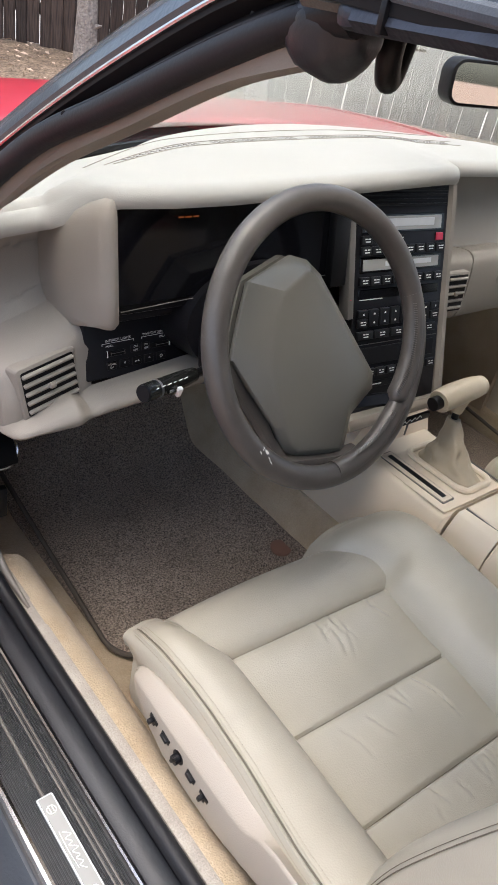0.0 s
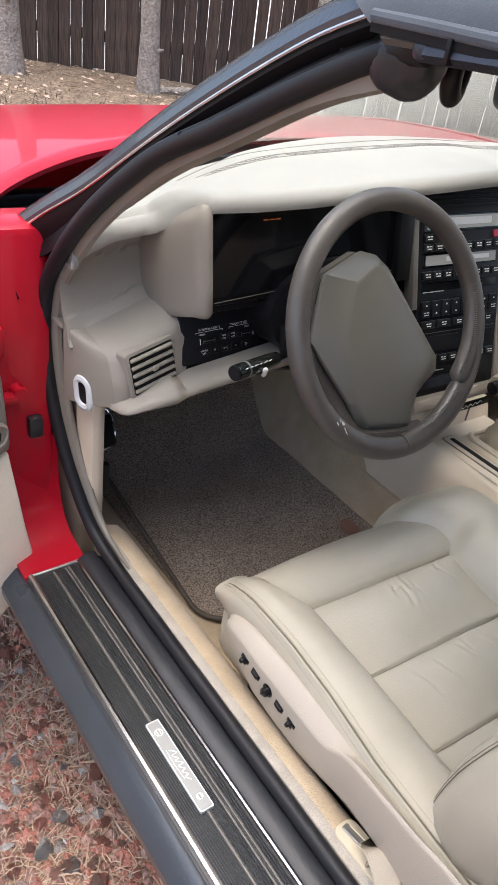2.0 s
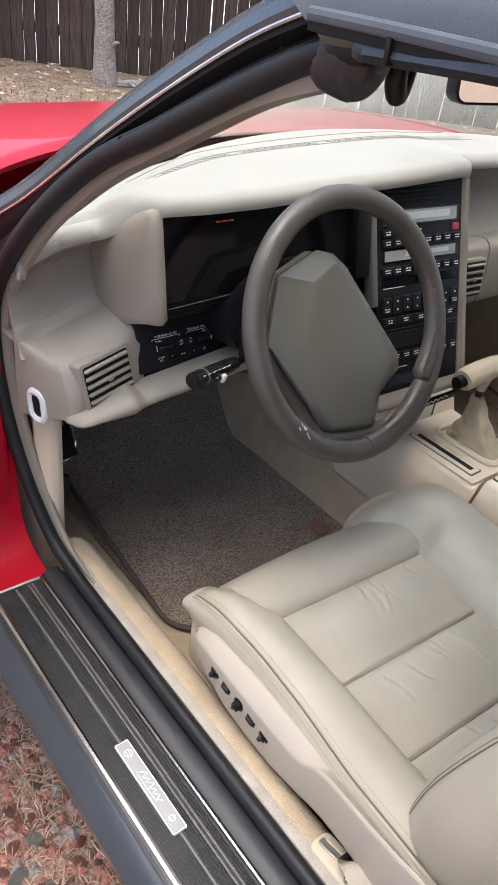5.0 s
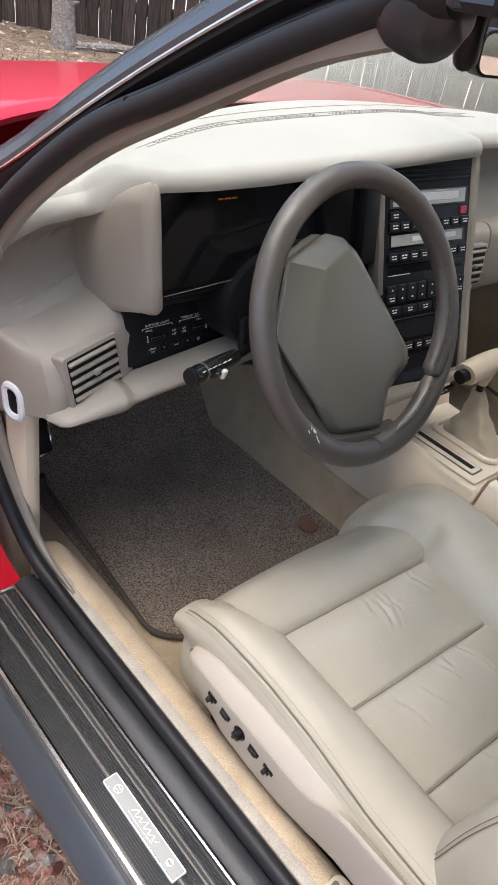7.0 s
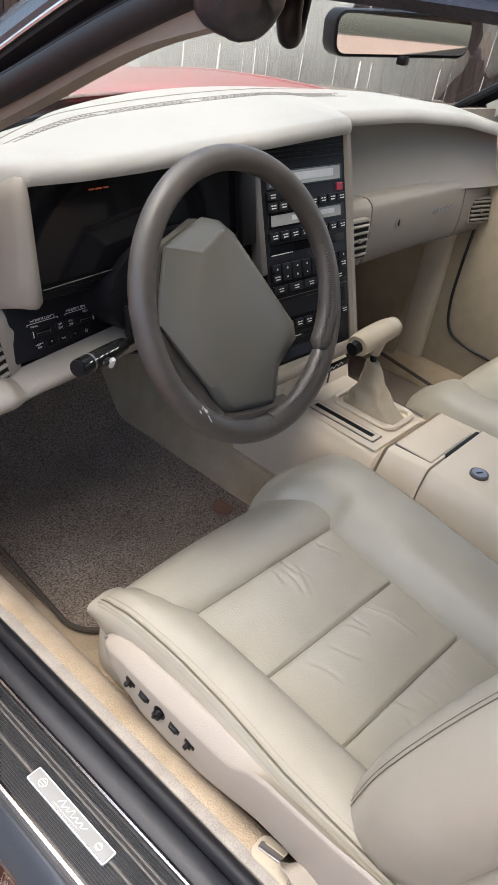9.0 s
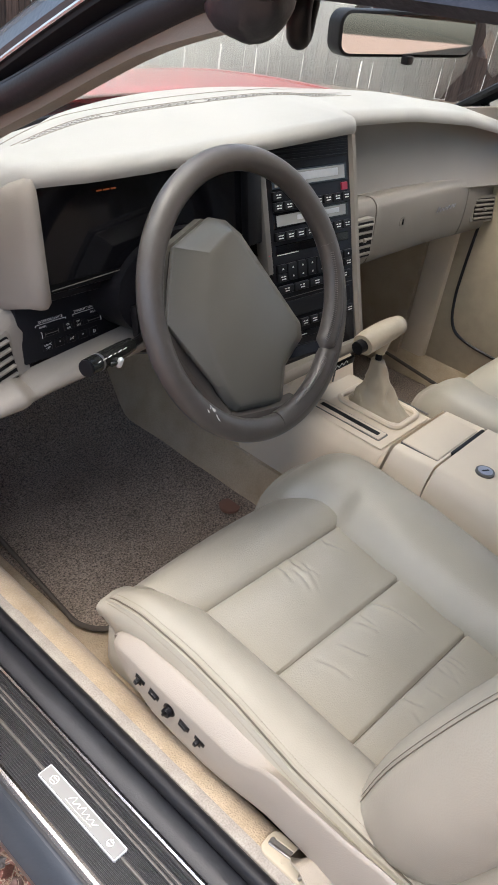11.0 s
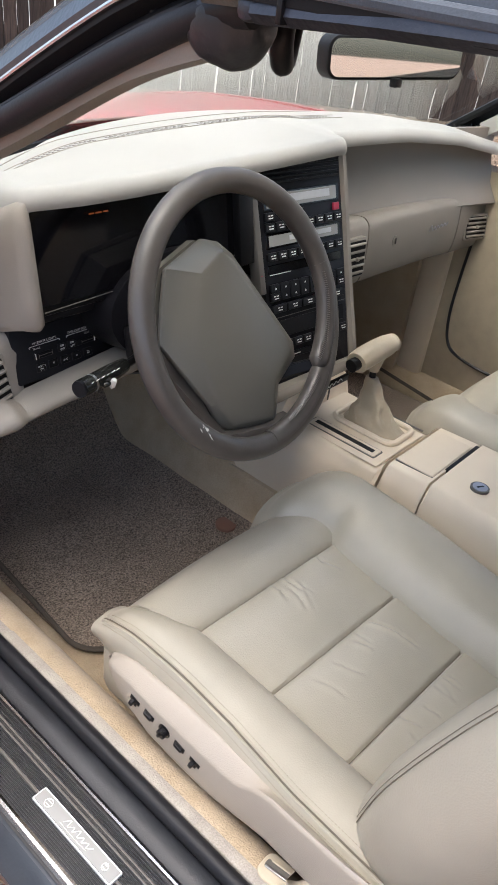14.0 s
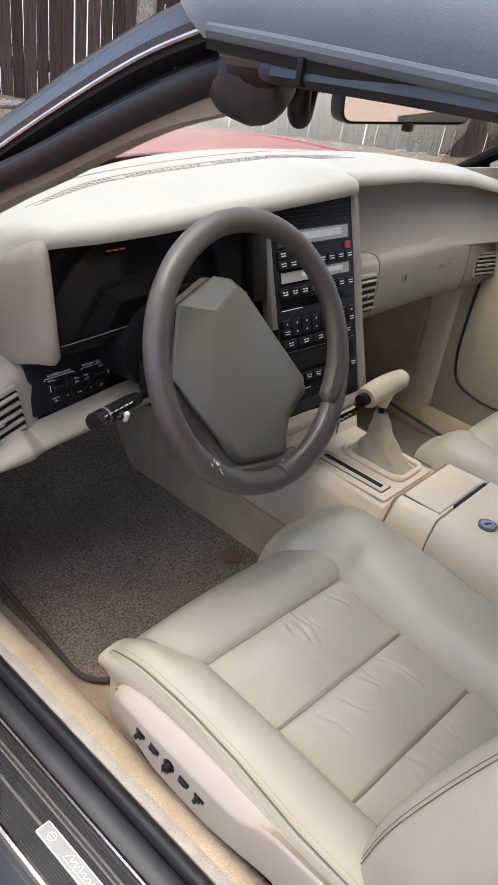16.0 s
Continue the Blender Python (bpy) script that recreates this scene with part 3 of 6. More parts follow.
part("seal_lining", sweep(lining, disc(0.013, 10, 0.009), up=(1, 0.2, 0.1), scale=lambda u: 0.3 + 0.7 * min(1, u * 5, (1 - u) * 6)), TAUPE, car, "taupe trim lip inside the door seal")

part("seal_base", sweep([(-0.699, -0.95, 0.388), (-0.699, 0.30, 0.388), (-0.700, 0.356, 0.390)], [(-0.018, -0.006), (-0.016, 0.003), (-0.008, 0.0075), (0.004, 0.0085), (0.012, 0.006), (0.016, -0.006)]), RUBBER, car, "broad black rubber strip beside the seal")

for side in (-1, 1):
    edge = [Vector(windscreen(0.5 + side * 0.478, 0.02 + 0.96 * k / 30)) + Vector((0, -0.005, -0.006)) for k in range(31)]
    part("glass_edge", sweep(edge, disc(0.010, 8), up=(side, 0, 0.2)), BLACK, car)

# rubber boot and hook where roof and windscreen meet
bm = bmesh.new()
bmesh.ops.create_icosphere(bm, subdivisions=4, radius=1)
for v in bm.verts:
    v.co = Vector((v.co.x * 0.026, v.co.y * 0.030, v.co.z * 0.026)) * (1 + 0.10 * noise.noise(v.co * 1.7) + 0.03 * noise.noise(v.co * 5))
bmesh.ops.translate(bm, verts=bm.verts, vec=(-0.634, -0.030, 1.167))
part("corner_boot", bm, RUBBER, car, "soft black rubber corner boot")
hook = spline([(-0.570, -0.022, 1.180), (-0.576, -0.026, 1.158), (-0.568, -0.022, 1.143), (-0.554, -0.013, 1.144), (-0.540, -0.004, 1.157), (-0.526, 0.004, 1.178)], 5)
part("latch_hook", sweep(hook, disc(0.0085, 14), up=(0.5, -0.85, 0.05)), BLACK, car, "black curved roof latch hook")

# soft top
def roof_half(y):
    return lerp([(-1.25, 0.60), (-0.6, 0.682), (-0.02, 0.679), (0.08, 0.66)], y)


def roof(u, v):
    a = (u * 2 - 1)
    y0 = 0.075 - 0.105 * abs(a) ** 4
    y = y0 + (-0.97 - y0) * v
    w = roof_half(y)
    x = w * math.sin(a * math.pi / 2) ** 1 if abs(a) < 1 else w * a
    top = lerp([(-1.3, 0.98), (-1.0, 1.17), (-0.6, 1.268), (-0.2, 1.264), (0.08, 1.238)], y)
    edge = lerp([(-1.3, 0.93), (-1.0, 1.09), (-0.6, 1.185), (-0.1, 1.196), (0.08, 1.2)], y)
    e = abs(a) ** 4.5
    return x, y, top + (edge - top) * e - 0.008 * max(0, 1 - v * 18) ** 2


part("soft_top", sheet(lambda u, v: roof(1 - u, v), 48, 56, 0.014), CANVAS, car, "blue-black canvas soft top")
part("headliner", sheet(lambda u, v: Vector(roof(0.98 - 0.96 * u, 0.03 + 0.94 * v)) - Vector((0, 0, 0.022)), 20, 16, 0.006), LINER, car)
for side in (-1, 1):
    rail = spline([(side * 0.664, -0.085, 1.186), (side * 0.668, -0.2, 1.192), (side * 0.672, -0.4, 1.197), (side * 0.670, -0.6, 1.19), (side * 0.655, -0.80, 1.16), (side * 0.65, -0.95, 1.08)], 6)
    tube = [(-0.016, -0.008), (-0.010, -0.013), (0.010, -0.013), (0.016, -0.008), (0.014, -0.002), (-0.014, -0.002)]
    part("roof_rail", sweep(rail, tube), STEELBLUE, car, "blue-grey steel roof side rail")
    part("roof_seal", sweep([p + Vector((0, 0, 0.003)) for p in rail], disc(0.010, 8)), RUBBER, car)
    hem = [(side * 0.676, -0.032, 1.194), (side * 0.678, -0.10, 1.194), (side * 0.680, -0.2, 1.193), (side * 0.681, -0.4, 1.190), (side * 0.680, -0.6, 1.183), (side * 0.67, -0.8, 1.15)]
    part("roof_flange", sweep(spline([(x - side * 0.020, y, z - 0.006) for x, y, z in hem], 6), [(-0.022, -0.004), (0.022, -0.004), (0.022, 0.004), (-0.022, 0.004)]), PILLAR, car, "black flange under the canvas edge")
    part("canvas_hem", sweep(spline(hem, 6), disc(0.0050, 10)), CANVAS, car, "rolled canvas hem")
part("rail_joint", box((-0.666, -0.108, 1.183), (0.034, 0.004, 0.015), 0.001), BLACK, car)
part("rail_end", box((-0.664, -0.080, 1.180), (0.030, 0.014, 0.014), 0.005), STEELBLUE, car, "bare metal rail end")

# sill
def long_box(name, x0, x1, z0, z1, y0, y1, mat, label="", bevel=0.003, parent=car):
    return part(name, box(((x0 + x1) / 2, (y0 + y1) / 2, (z0 + z1) / 2), (x1 - x0, y1 - y0, z1 - z0), bevel), mat, parent, label)


sill = long_box("sill", -0.806, -0.655, 0.33, 0.386, -1.1, 0.356, SILLBLACK, "black door sill with ribbed tread plate", 0.006)
part("sill_skirt", sweep([(-0.838, -1.1, 0.33), (-0.838, 0.6, 0.33)], [(0.06, -0.09), (0.08, -0.08), (0.045, 0.052), (0.031, 0.056), (0.010, 0.044), (0.005, 0.036), (0.006, 0.020), (0.03, -0.06)]), GUNMETAL, car, "gunmetal lower sill skirt")
part("underbody", box((0, -0.2, 0.185), (1.5, 1.9, 0.10), 0.02), PILLAR, car)
part("rocker_panel", box((0.80, -0.25, 0.28), (0.20, 1.7, 0.18), 0.02), GUNMETAL, car)
tread = long_box("tread_plate", -0.800, -0.718, 0.384, 0.392, -0.95, 0.352, SILLBLACK, "ribbed black tread plate")
rib = mesh_of("rib", box((0, 0, 0), (0.0016, 1.28, 0.0022), 0.0005, seg=1), SILLBLACK)
for k in range(22):
    x = -0.7885 + 0.0030 * k
    piece("rib", rib, pose(x, -0.30, 0.3927), tread)
for x, w in ((-0.7960, 0.0095), (-0.7205, 0.0060)):
    part("chrome_strip", sweep([(x, -0.95, 0.3945), (x, 0.348, 0.3945)], [(-w / 2, -0.006), (w / 2, -0.006), (w / 2 * 0.7, 0.003), (0, 0.0045), (-w / 2 * 0.7, 0.003)]), CHROME, tread, "worn bright metal strip")
for x in (-0.7610, -0.7420, -0.7365):
    part("center_bead", sweep([(x, -0.95, 0.392), (x, 0.345, 0.392)], disc(0.0022, 8)), TRIMGREY, tread)
part("end_bead", sweep([(-0.798, 0.352, 0.391), (-0.718, 0.352, 0.391)], disc(0.003, 8)), STEEL, tread)
badge = part("sill_badge", slab(rounded(0.019, 0.133, 0.002), 0.004, pose(-0.7615, -0.030, 0.3965)), WHITE, tread, "metal badge plate with a bright border and a script")
part("badge_field", slab(rounded(0.0150, 0.129, 0.001), 0.002, pose(-0.7615, -0.030, 0.3972)), DISPLAY, tread)
script = [(-0.7605, -0.010 - 0.0040 * k, 0.3976) for k in range(12)]
script = [(x + ((0.0044 if k in (1, 5) else 0.0020) if k % 2 else -0.0030), y - 0.0022 * (k % 2), z) for k, (x, y, z) in enumerate(script)]
part("badge_script", sweep(spline(script, 6), disc(0.0006, 6)), INK, tread)
part("badge_tail", sweep(spline([(-0.7660, -0.008, 0.3976), (-0.7665, -0.03, 0.3976), (-0.7655, -0.052, 0.3976)], 6), disc(0.0004, 5)), INK, tread)
for y, r in ((0.018, 0.0050), (-0.079, 0.0038)):
    part("badge_crest", sweep([(-0.7615 + r * math.cos(k * math.pi / 8), y + r * math.sin(k * math.pi / 8), 0.3976) for k in range(16)], disc(0.0006, 5), closed=True), INK, tread)
    for d in (-0.0018, 0.0018):
        part("crest_bar", box((-0.7615 + d, y, 0.3976), (0.0010, r * 1.2, 0.0006), 0), INK, tread)

# hinge pillar, red, behind the open door
part("hinge_pillar", box((-0.775, 0.505, 0.63), (0.135, 0.09, 0.52), 0.012, (0, 0, -6)), RED, car, "glossy red door jamb")
foot = spline([(0, 0.354, 0.389), (0, 0.385, 0.392), (0, 0.420, 0.404), (0, 0.447, 0.435), (0, 0.458, 0.49), (0, 0.462, 0.56)], 5)
part("jamb_foot", loft([[(x, 0.354, 0.31)] + [(x, p.y, p.z) for p in foot] + [(x, 0.54, 0.56), (x, 0.54, 0.31)] for x in (-0.803, -0.797, -0.712, -0.704)]), RED, car, "red painted foot of the door jamb", 50)
bm = box((-0.742, 0.455, 0.59), (0.022, 0.022, 0.036), 0.005)
bmesh.ops.translate(bm, verts=bm.verts, vec=(0, 0, 0))
part("bump_stop", bm, RUBBER, car, "black rubber bump stop")
part("hinge_bolt", sweep([(-0.765, 0.47, 0.655), (-0.765, 0.438, 0.655)], disc(0.011, 12)), RED, car)
part("hinge_strap", box((-0.795, 0.447, 0.650), (0.05, 0.02, 0.014), 0.004), RED, car)
part("hinge_strap", box((-0.80, 0.45, 0.74), (0.03, 0.03, 0.05), 0.006), RED, car)

# cabin floor and its carpets
def floor_z(x, y):
    z = 0.262 + 0.055 * max(0, (x + 0.28) / 0.16) ** 1.5 if x < 0 else 0.262 + 0.055 * max(0, (-x + 0.28) / 0.16) ** 1.5
    z += 0.30 * max(0, (y - 0.62) / 0.35) ** 1.3
    return z


part("floor_carpet", sheet(lambda u, v: (-0.60 + 1.27 * u, -1.1 + 2.05 * v, floor_z(-0.60 + 1.27 * u, -1.1 + 2.05 * v) - 0.008), 40, 50, 0.02), CARPET, car, "worn tan floor carpet")
for side in (-1, 1):
    prof = [(-0.668, 0.398), (-0.660, 0.404), (-0.645, 0.402), (-0.626, 0.393), (-0.606, 0.365), (-0.588, 0.31), (-0.575, 0.262), (-0.57, 0.245), (-0.62, 0.23), (-0.672, 0.26)]
    if side > 0:
        prof = [(-0.628 - 0.45 * (-x - 0.57), 0.245 + 0.5 * (z - 0.245)) for x, z in prof]
    rings = [[(side * -x, y, z + 0.004 * noise.noise((y * 6, z * 9, 1))) for x, z in prof] for y in [-1.05 + 0.05 * k for k in range(30 if side < 0 else 39)]]
    part("sill_carpet", loft(rings), CARPET, car, "worn tan carpet along the sill")
    if side < 0:
        part("carpet_edge", sweep([(-0.661, -1.05, 0.4035), (-0.661, 0.30, 0.4035), (-0.664, 0.36, 0.409)], [(-0.008, -0.003), (0.008, -0.003), (0.007, 0.0015), (0.0, 0.0028), (-0.007, 0.0015)]), CARPETEDGE, car, "grey worn edge of the sill carpet")
    kick = [[(side * -x, y, z) for y, z in ((0.44, 0.26), (0.44, 0.69), (0.80, 0.69), (0.80, 0.26))] for x in (-0.645, -0.675)]
    part("kick_panel", loft(kick), CARPET, car, "tan carpeted kick panel")
part("kick_trim", box((-0.668, 0.420, 0.545), (0.026, 0.05, 0.26), 0.010, (0, 0, 8)), BEIGE, car, "beige kick trim")
part("kick_latch", box((-0.650, 0.405, 0.50), (0.014, 0.012, 0.05), 0.003), BLACK, car)
part("firewall", box((0, 0.90, 0.53), (1.46, 0.04, 0.54), 0.01), BLACK, car)
# hidden black sheet, added to keep windscreen light out of the footwells
part("light_stop_panel", box((0, 0.675, 0.768), (1.40, 0.43, 0.02), 0.004), BLACK, car)
part("dead_pedal", box((-0.615, 0.50, 0.515), (0.055, 0.012, 0.055), 0.006, (-35, 0, 0)), BLACK, car, "black pedal pad")
part("pedal_frame", sweep(spline([(-0.642, 0.495, 0.49), (-0.588, 0.495, 0.49), (-0.588, 0.525, 0.54), (-0.642, 0.525, 0.54)], 3, True), disc(0.0022, 6), closed=True), CHROME, car)
part("rear_bulkhead", box((0, -1.12, 0.58), (1.46, 0.05, 0.64), 0.03), BEIGE, car)


def quarter(side):
    def f(u, v):
        y = -0.86 - 1.25 * u
        return side * (0.80 + 0.12 * math.sin(math.pi * (0.15 + 0.6 * v)) - 0.10 * u * u), y, 0.92 - 0.64 * v - 0.06 * u
    return f


for side in (-1, 1):
    part("quarter_panel", sheet(quarter(side), 14, 10, side * 0.012), RED, car)
part("rear_deck", sheet(lambda u, v: (-0.82 + 1.64 * u, -2.1 + 0.98 * v, 0.90 + 0.03 * math.sin(math.pi * u) - 0.05 * (1 - v)), 14, 8, 0.012), RED, car)
part("rear_bumper", sheet(lambda u, v: (-0.84 + 1.68 * u, -2.12 + 0.1 * (2 * u - 1) ** 2, 0.30 + 0.58 * v), 14, 6, 0.02), RED, car)
TYRE = material("tyre", (0.018, 0.018, 0.018), 0.8, grain=0.4, size=0.006)
for sx in (-1, 1):
    for y in (1.30, -1.22):
        w = sweep([(sx * 0.70 + 0.0, y, GROUND + 0.312), (sx * 0.88, y, GROUND + 0.312)], disc(0.312, 32))
        wheel = part("road_wheel", w, TYRE, car, "black road tyre")
        part("wheel_rim", sweep([(sx * 0.86, y, GROUND + 0.312), (sx * 0.885, y, GROUND + 0.312)], disc(0.20, 28)), STEEL, wheel)

# passenger's side: closed door and pillar trim
pdoor = part("door_card", box((0.70, -0.28, 0.565), (0.06, 1.42, 0.59), 0.03), TANLEATHER, car, "closed passenger door in beige leather")
part("door_outline", sweep(spline([(0.668, 0.33, 0.70), (0.668, 0.335, 0.60), (0.668, 0.335, 0.50), (0.668, 0.318, 0.43), (0.668, 0.27, 0.403), (0.668, 0.15, 0.392), (0.668, -0.2, 0.375)], 6), disc(0.004, 6), up=(0.3, 0.4, 0.1)), RUBBER, car)
part("door_skin", box((0.80, -0.30, 0.555), (0.14, 1.36, 0.53), 0.04), RED, car)
part("hinge_trim", box((0.672, 0.405, 0.49), (0.035, 0.07, 0.48), 0.01), BEIGE, car)
rear = part("rear_window", sheet(lambda u, v: (-0.52 + 1.04 * u, -1.16 + 0.42 * v, 0.93 + 0.32 * v - 0.05 * (2 * u - 1) ** 2), 10, 8, 0.003), GLASS, car, "clear soft rear window")
rear.visible_shadow = False
for side in (-1, 1):
    def sail(u, v):
        a = u * math.pi / 2
        return side * (0.24 + 0.43 * math.sin(a)), -1.20 + 0.42 * (1 - math.cos(a)), 0.89 + (0.16 + 0.13 * u) * v
    part("sail_panel", sheet(sail, 16, 6, 0.012 * side), LINER, car, "dark lining of the soft top's rear quarter")

# ---- open driver's door ----
door = thing("driver_door", (-0.80, 0.41, 0.30), "open driver's door with grey upper trim and cream carpet below", "car door")
DOOR = Matrix.Translation((-0.785, 0.405, 0)) @ Matrix.Rotation(radians(180 + 20), 4, 'Z')


def door_box(x0, x1, y0, y1, z0, z1, bevel):
    bm = box(((x0 + x1) / 2, (y0 + y1) / 2, (z0 + z1) / 2), (x1 - x0, y1 - y0, z1 - z0), bevel, seg=3)
    bmesh.ops.transform(bm, matrix=DOOR, verts=bm.verts)
    return bm


def door_plate(outline, y0, depth, mat, name, label, bevel=0.008):
    m = DOOR @ Matrix.Translation((0, y0, 0)) @ Matrix.Rotation(radians(-90), 4, 'X') @ Matrix.Diagonal((1, -1, 1, 1))
    bm = slab(outline, depth, m, 0)
    bmesh.ops.recalc_face_normals(bm, faces=bm.faces)
    front = [e for e in bm.edges if e.calc_face_angle(0) > 0.6]
    bmesh.ops.bevel(bm, geom=front, offset=bevel, segments=3, profile=0.5, affect='EDGES')
    return part(name, bm, mat, door, label)


door_plate([(-0.02, 0.30), (0.08, 0.255), (1.15, 0.255), (1.2, 0.5), (1.2, 0.85), (0.12, 0.85), (0.075, 0.80), (0.05, 0.72), (0.03, 0.62), (0.0, 0.50), (-0.02, 0.42)], -0.02, 0.14, RED, "door_shell", "red painted door shell")
door_plate([(0.0, 0.33), (0.10, 0.285), (1.1, 0.275), (1.1, 0.60), (0.025, 0.605), (0.0, 0.45), (-0.012, 0.39)], 0.012, 0.03, DOORCARPET, "carpet_panel", "cream carpet lower panel")
door_plate([(0.024, 0.607), (1.1, 0.607), (1.1, 0.86), (0.09, 0.87), (0.05, 0.82), (0.032, 0.72)], 0.022, 0.05, TAUPE, "upper_trim", "taupe grey padded upper trim", 0.014)
VENTM = DOOR @ Matrix.Translation((0.072, 0.020, 0.650)) @ Matrix.Rotation(radians(-90), 4, 'X') @ Matrix.Diagonal((1, -1, 1, 1)) @ Matrix.Rotation(radians(8), 4, 'Z')


def oval(a, b, n=32):
    return [(a * math.copysign(abs(math.cos(t)) ** 0.75, math.cos(t)), b * math.copysign(abs(math.sin(t)) ** 0.75, math.sin(t))) for t in [2 * math.pi * k / n for k in range(n)]]


vent = part("demister_vent", slab(oval(0.036, 0.021), 0.012, VENTM @ Matrix.Translation((0, 0, 0.006)), 0.002), TAUPE, door, "oval grey demister vent with black slots")
part("vent_rim", sweep([VENTM @ Vector((x, y, 0.0062)) for x, y in oval(0.0335, 0.0185, 40)], disc(0.0022, 6), up=(0.3, 0.9, 0.1), closed=True), TAUPE, vent)
for k in range(4):
    part("vent_slot", slab(rounded(0.0095, 0.017 - 0.002 * abs(k - 1.5), 0.003), 0.002, VENTM @ Matrix.Translation((-0.0175 + 0.0117 * k, 0, 0.0078))), BLACK, vent)
part("trim_crease", sweep([DOOR @ Vector(p) for p in ((0.045, 0.0235, 0.745), (0.20, 0.0235, 0.715), (0.6, 0.0235, 0.700), (1.08, 0.0235, 0.700))], disc(0.0022, 6)), TRIMGREY, door)

# ---- dashboard ----
dash = thing("dashboard", (0, 0.45, 0.6), "light grey-beige vinyl dashboard with black instrument and control panels", "dashboard")


def dash_back(x):
    return 0.645 - 0.72 * x * x if abs(x) < 0.5 else 0.465 - 0.42 * (abs(x) - 0.5)


def dash_lip(x):
    """Where the padded top ends towards the seats: its y and its height."""
    y = line([(-0.715, 0.388), (-0.69, 0.396), (-0.65, 0.400), (-0.598, 0.400), (-0.590, 0.392), (-0.582, 0.360), (-0.574, 0.326), (-0.566, 0.310), (-0.556, 0.304), (-0.50, 0.291), (-0.42, 0.286), (0.0, 0.296), (0.03, 0.302), (0.05, 0.335), (0.09, 0.372), (0.30, 0.375), (0.50, 0.352), (0.62, 0.325), (0.73, 0.30)], x)
    z = line([(-0.715, 0.872), (-0.70, 0.882), (-0.68, 0.894), (-0.645, 0.905), (-0.598, 0.910), (-0.590, 0.914), (-0.582, 0.934), (-0.574, 0.955), (-0.566, 0.963), (-0.556, 0.966), (-0.50, 0.968), (-0.19, 0.974), (0.0, 0.978), (0.05, 0.973), (0.12, 0.963), (0.35, 0.955), (0.52, 0.940), (0.62, 0.922), (0.73, 0.90)], x)
    return y, z


def pad(u, v):
    x = -0.708 + 1.443 * u
    y0, z0 = dash_lip(x)
    y1 = max(dash_back(x), y0 + 0.036)
    zb = min(lerp([(0.0, 0.949), (0.35, 0.948), (0.5, 0.936), (0.70, 0.89)], abs(x)), z0 - 0.004)
    r = 0.016
    if v < 0.3:
        a = v / 0.3 * (math.pi * 0.5 + 0.42) - 0.5
        return x, y0 + r - r * math.cos(a), z0 - r + r * math.sin(a)
    w = (v - 0.3) / 0.7
    a = math.pi * 0.5 - 0.08
    ys, zs = y0 + r - r * math.cos(a), z0 - r + r * math.sin(a)
    return x, ys + (y1 - ys) * w, zs + (zb - zs) * w + 0.010 * math.sin(math.pi * w)


def spread(u):
    """Sets the columns of the padded top closer where it drops to the driver's end."""
    return u * 0.45 if u < 0.28 else 0.126 + (u - 0.28) * 0.874 / 0.72


part("top_pad", sheet(lambda u, v: pad(spread(u), v), 150, 30, 0.005), LITVINYL, dash, "vinyl padded dash top, paled as if strongly lit")
edge = [Vector(pad(0, k / 20)) for k in range(21)]
edge += [edge[-1] - Vector((0, 0, 0.022)), edge[0] + Vector((0, 0.012, -0.002))]
part("lip_end", loft([[p + Vector((dx, dy, -dy)) for p in edge] for dx, dy in ((-0.0005, 0.001), (0.001, 0.0004), (0.008, 0.0004))]), TAUPE, dash)


def pad_z(x, y):
    a, b = pad((x + 0.708) / 1.443, 0.3), pad((x + 0.708) / 1.443, 1)
    return pad((x + 0.708) / 1.443, 0.3 + 0.7 * (y - a[1]) / (b[1] - a[1]))[2]


def ledge(u, v):
    """The vinyl ledge that falls from the padded top to the foot of the windscreen."""
    a = Vector(pad(0.02 + 0.96 * u, 1.0)) - Vector((0, 0.004, 0.003))
    w = Vector(windscreen(max(0.02, min(0.98, (a.x / 0.752 + 1) / 2)), 0.0)) + Vector((0, -0.012, -0.010))
    b = Vector((a.x, max(w.y, a.y + 0.01), min(w.z, a.z - 0.005)))
    return a.lerp(b, v)


part("rear_ledge", sheet(ledge, 60, 8, 0.006), LITVINYL, dash)

# defroster grilles
for x0, x1 in ((-0.47, -0.345), (-0.325, -0.16), (-0.135, 0.205)):
    bm = bmesh.new()
    n = int((x1 - x0) / 0.0085)
    for k in range(n):
        x = x0 + (x1 - x0) * (k + 0.5) / n
        for row in (0, 1):
            y = 0.484 - 0.14 * (x + 0.02) ** 2 - 0.007 * row
            z = pad_z(x, y)
            box((x, y, z - 0.0004), (0.0046, 0.0024, 0.002), 0, (0, 0, -16 * (x + 0.02)), bm=bm)
    part("defroster_grille", bm, TRIMGREY, dash, smooth=0)
for dy in (0.008, -0.014, 0.060):
    pts = []
    for k in range(40):
        x = -0.49 + 0.72 * k / 39
        y = 0.484 - 0.14 * (x + 0.02) ** 2 + dy
        pts.append((x, y, pad_z(x, y) + 0.0004))
    part("grille_seam", sweep(pts, disc(0.0006, 6)), TAUPE, dash)

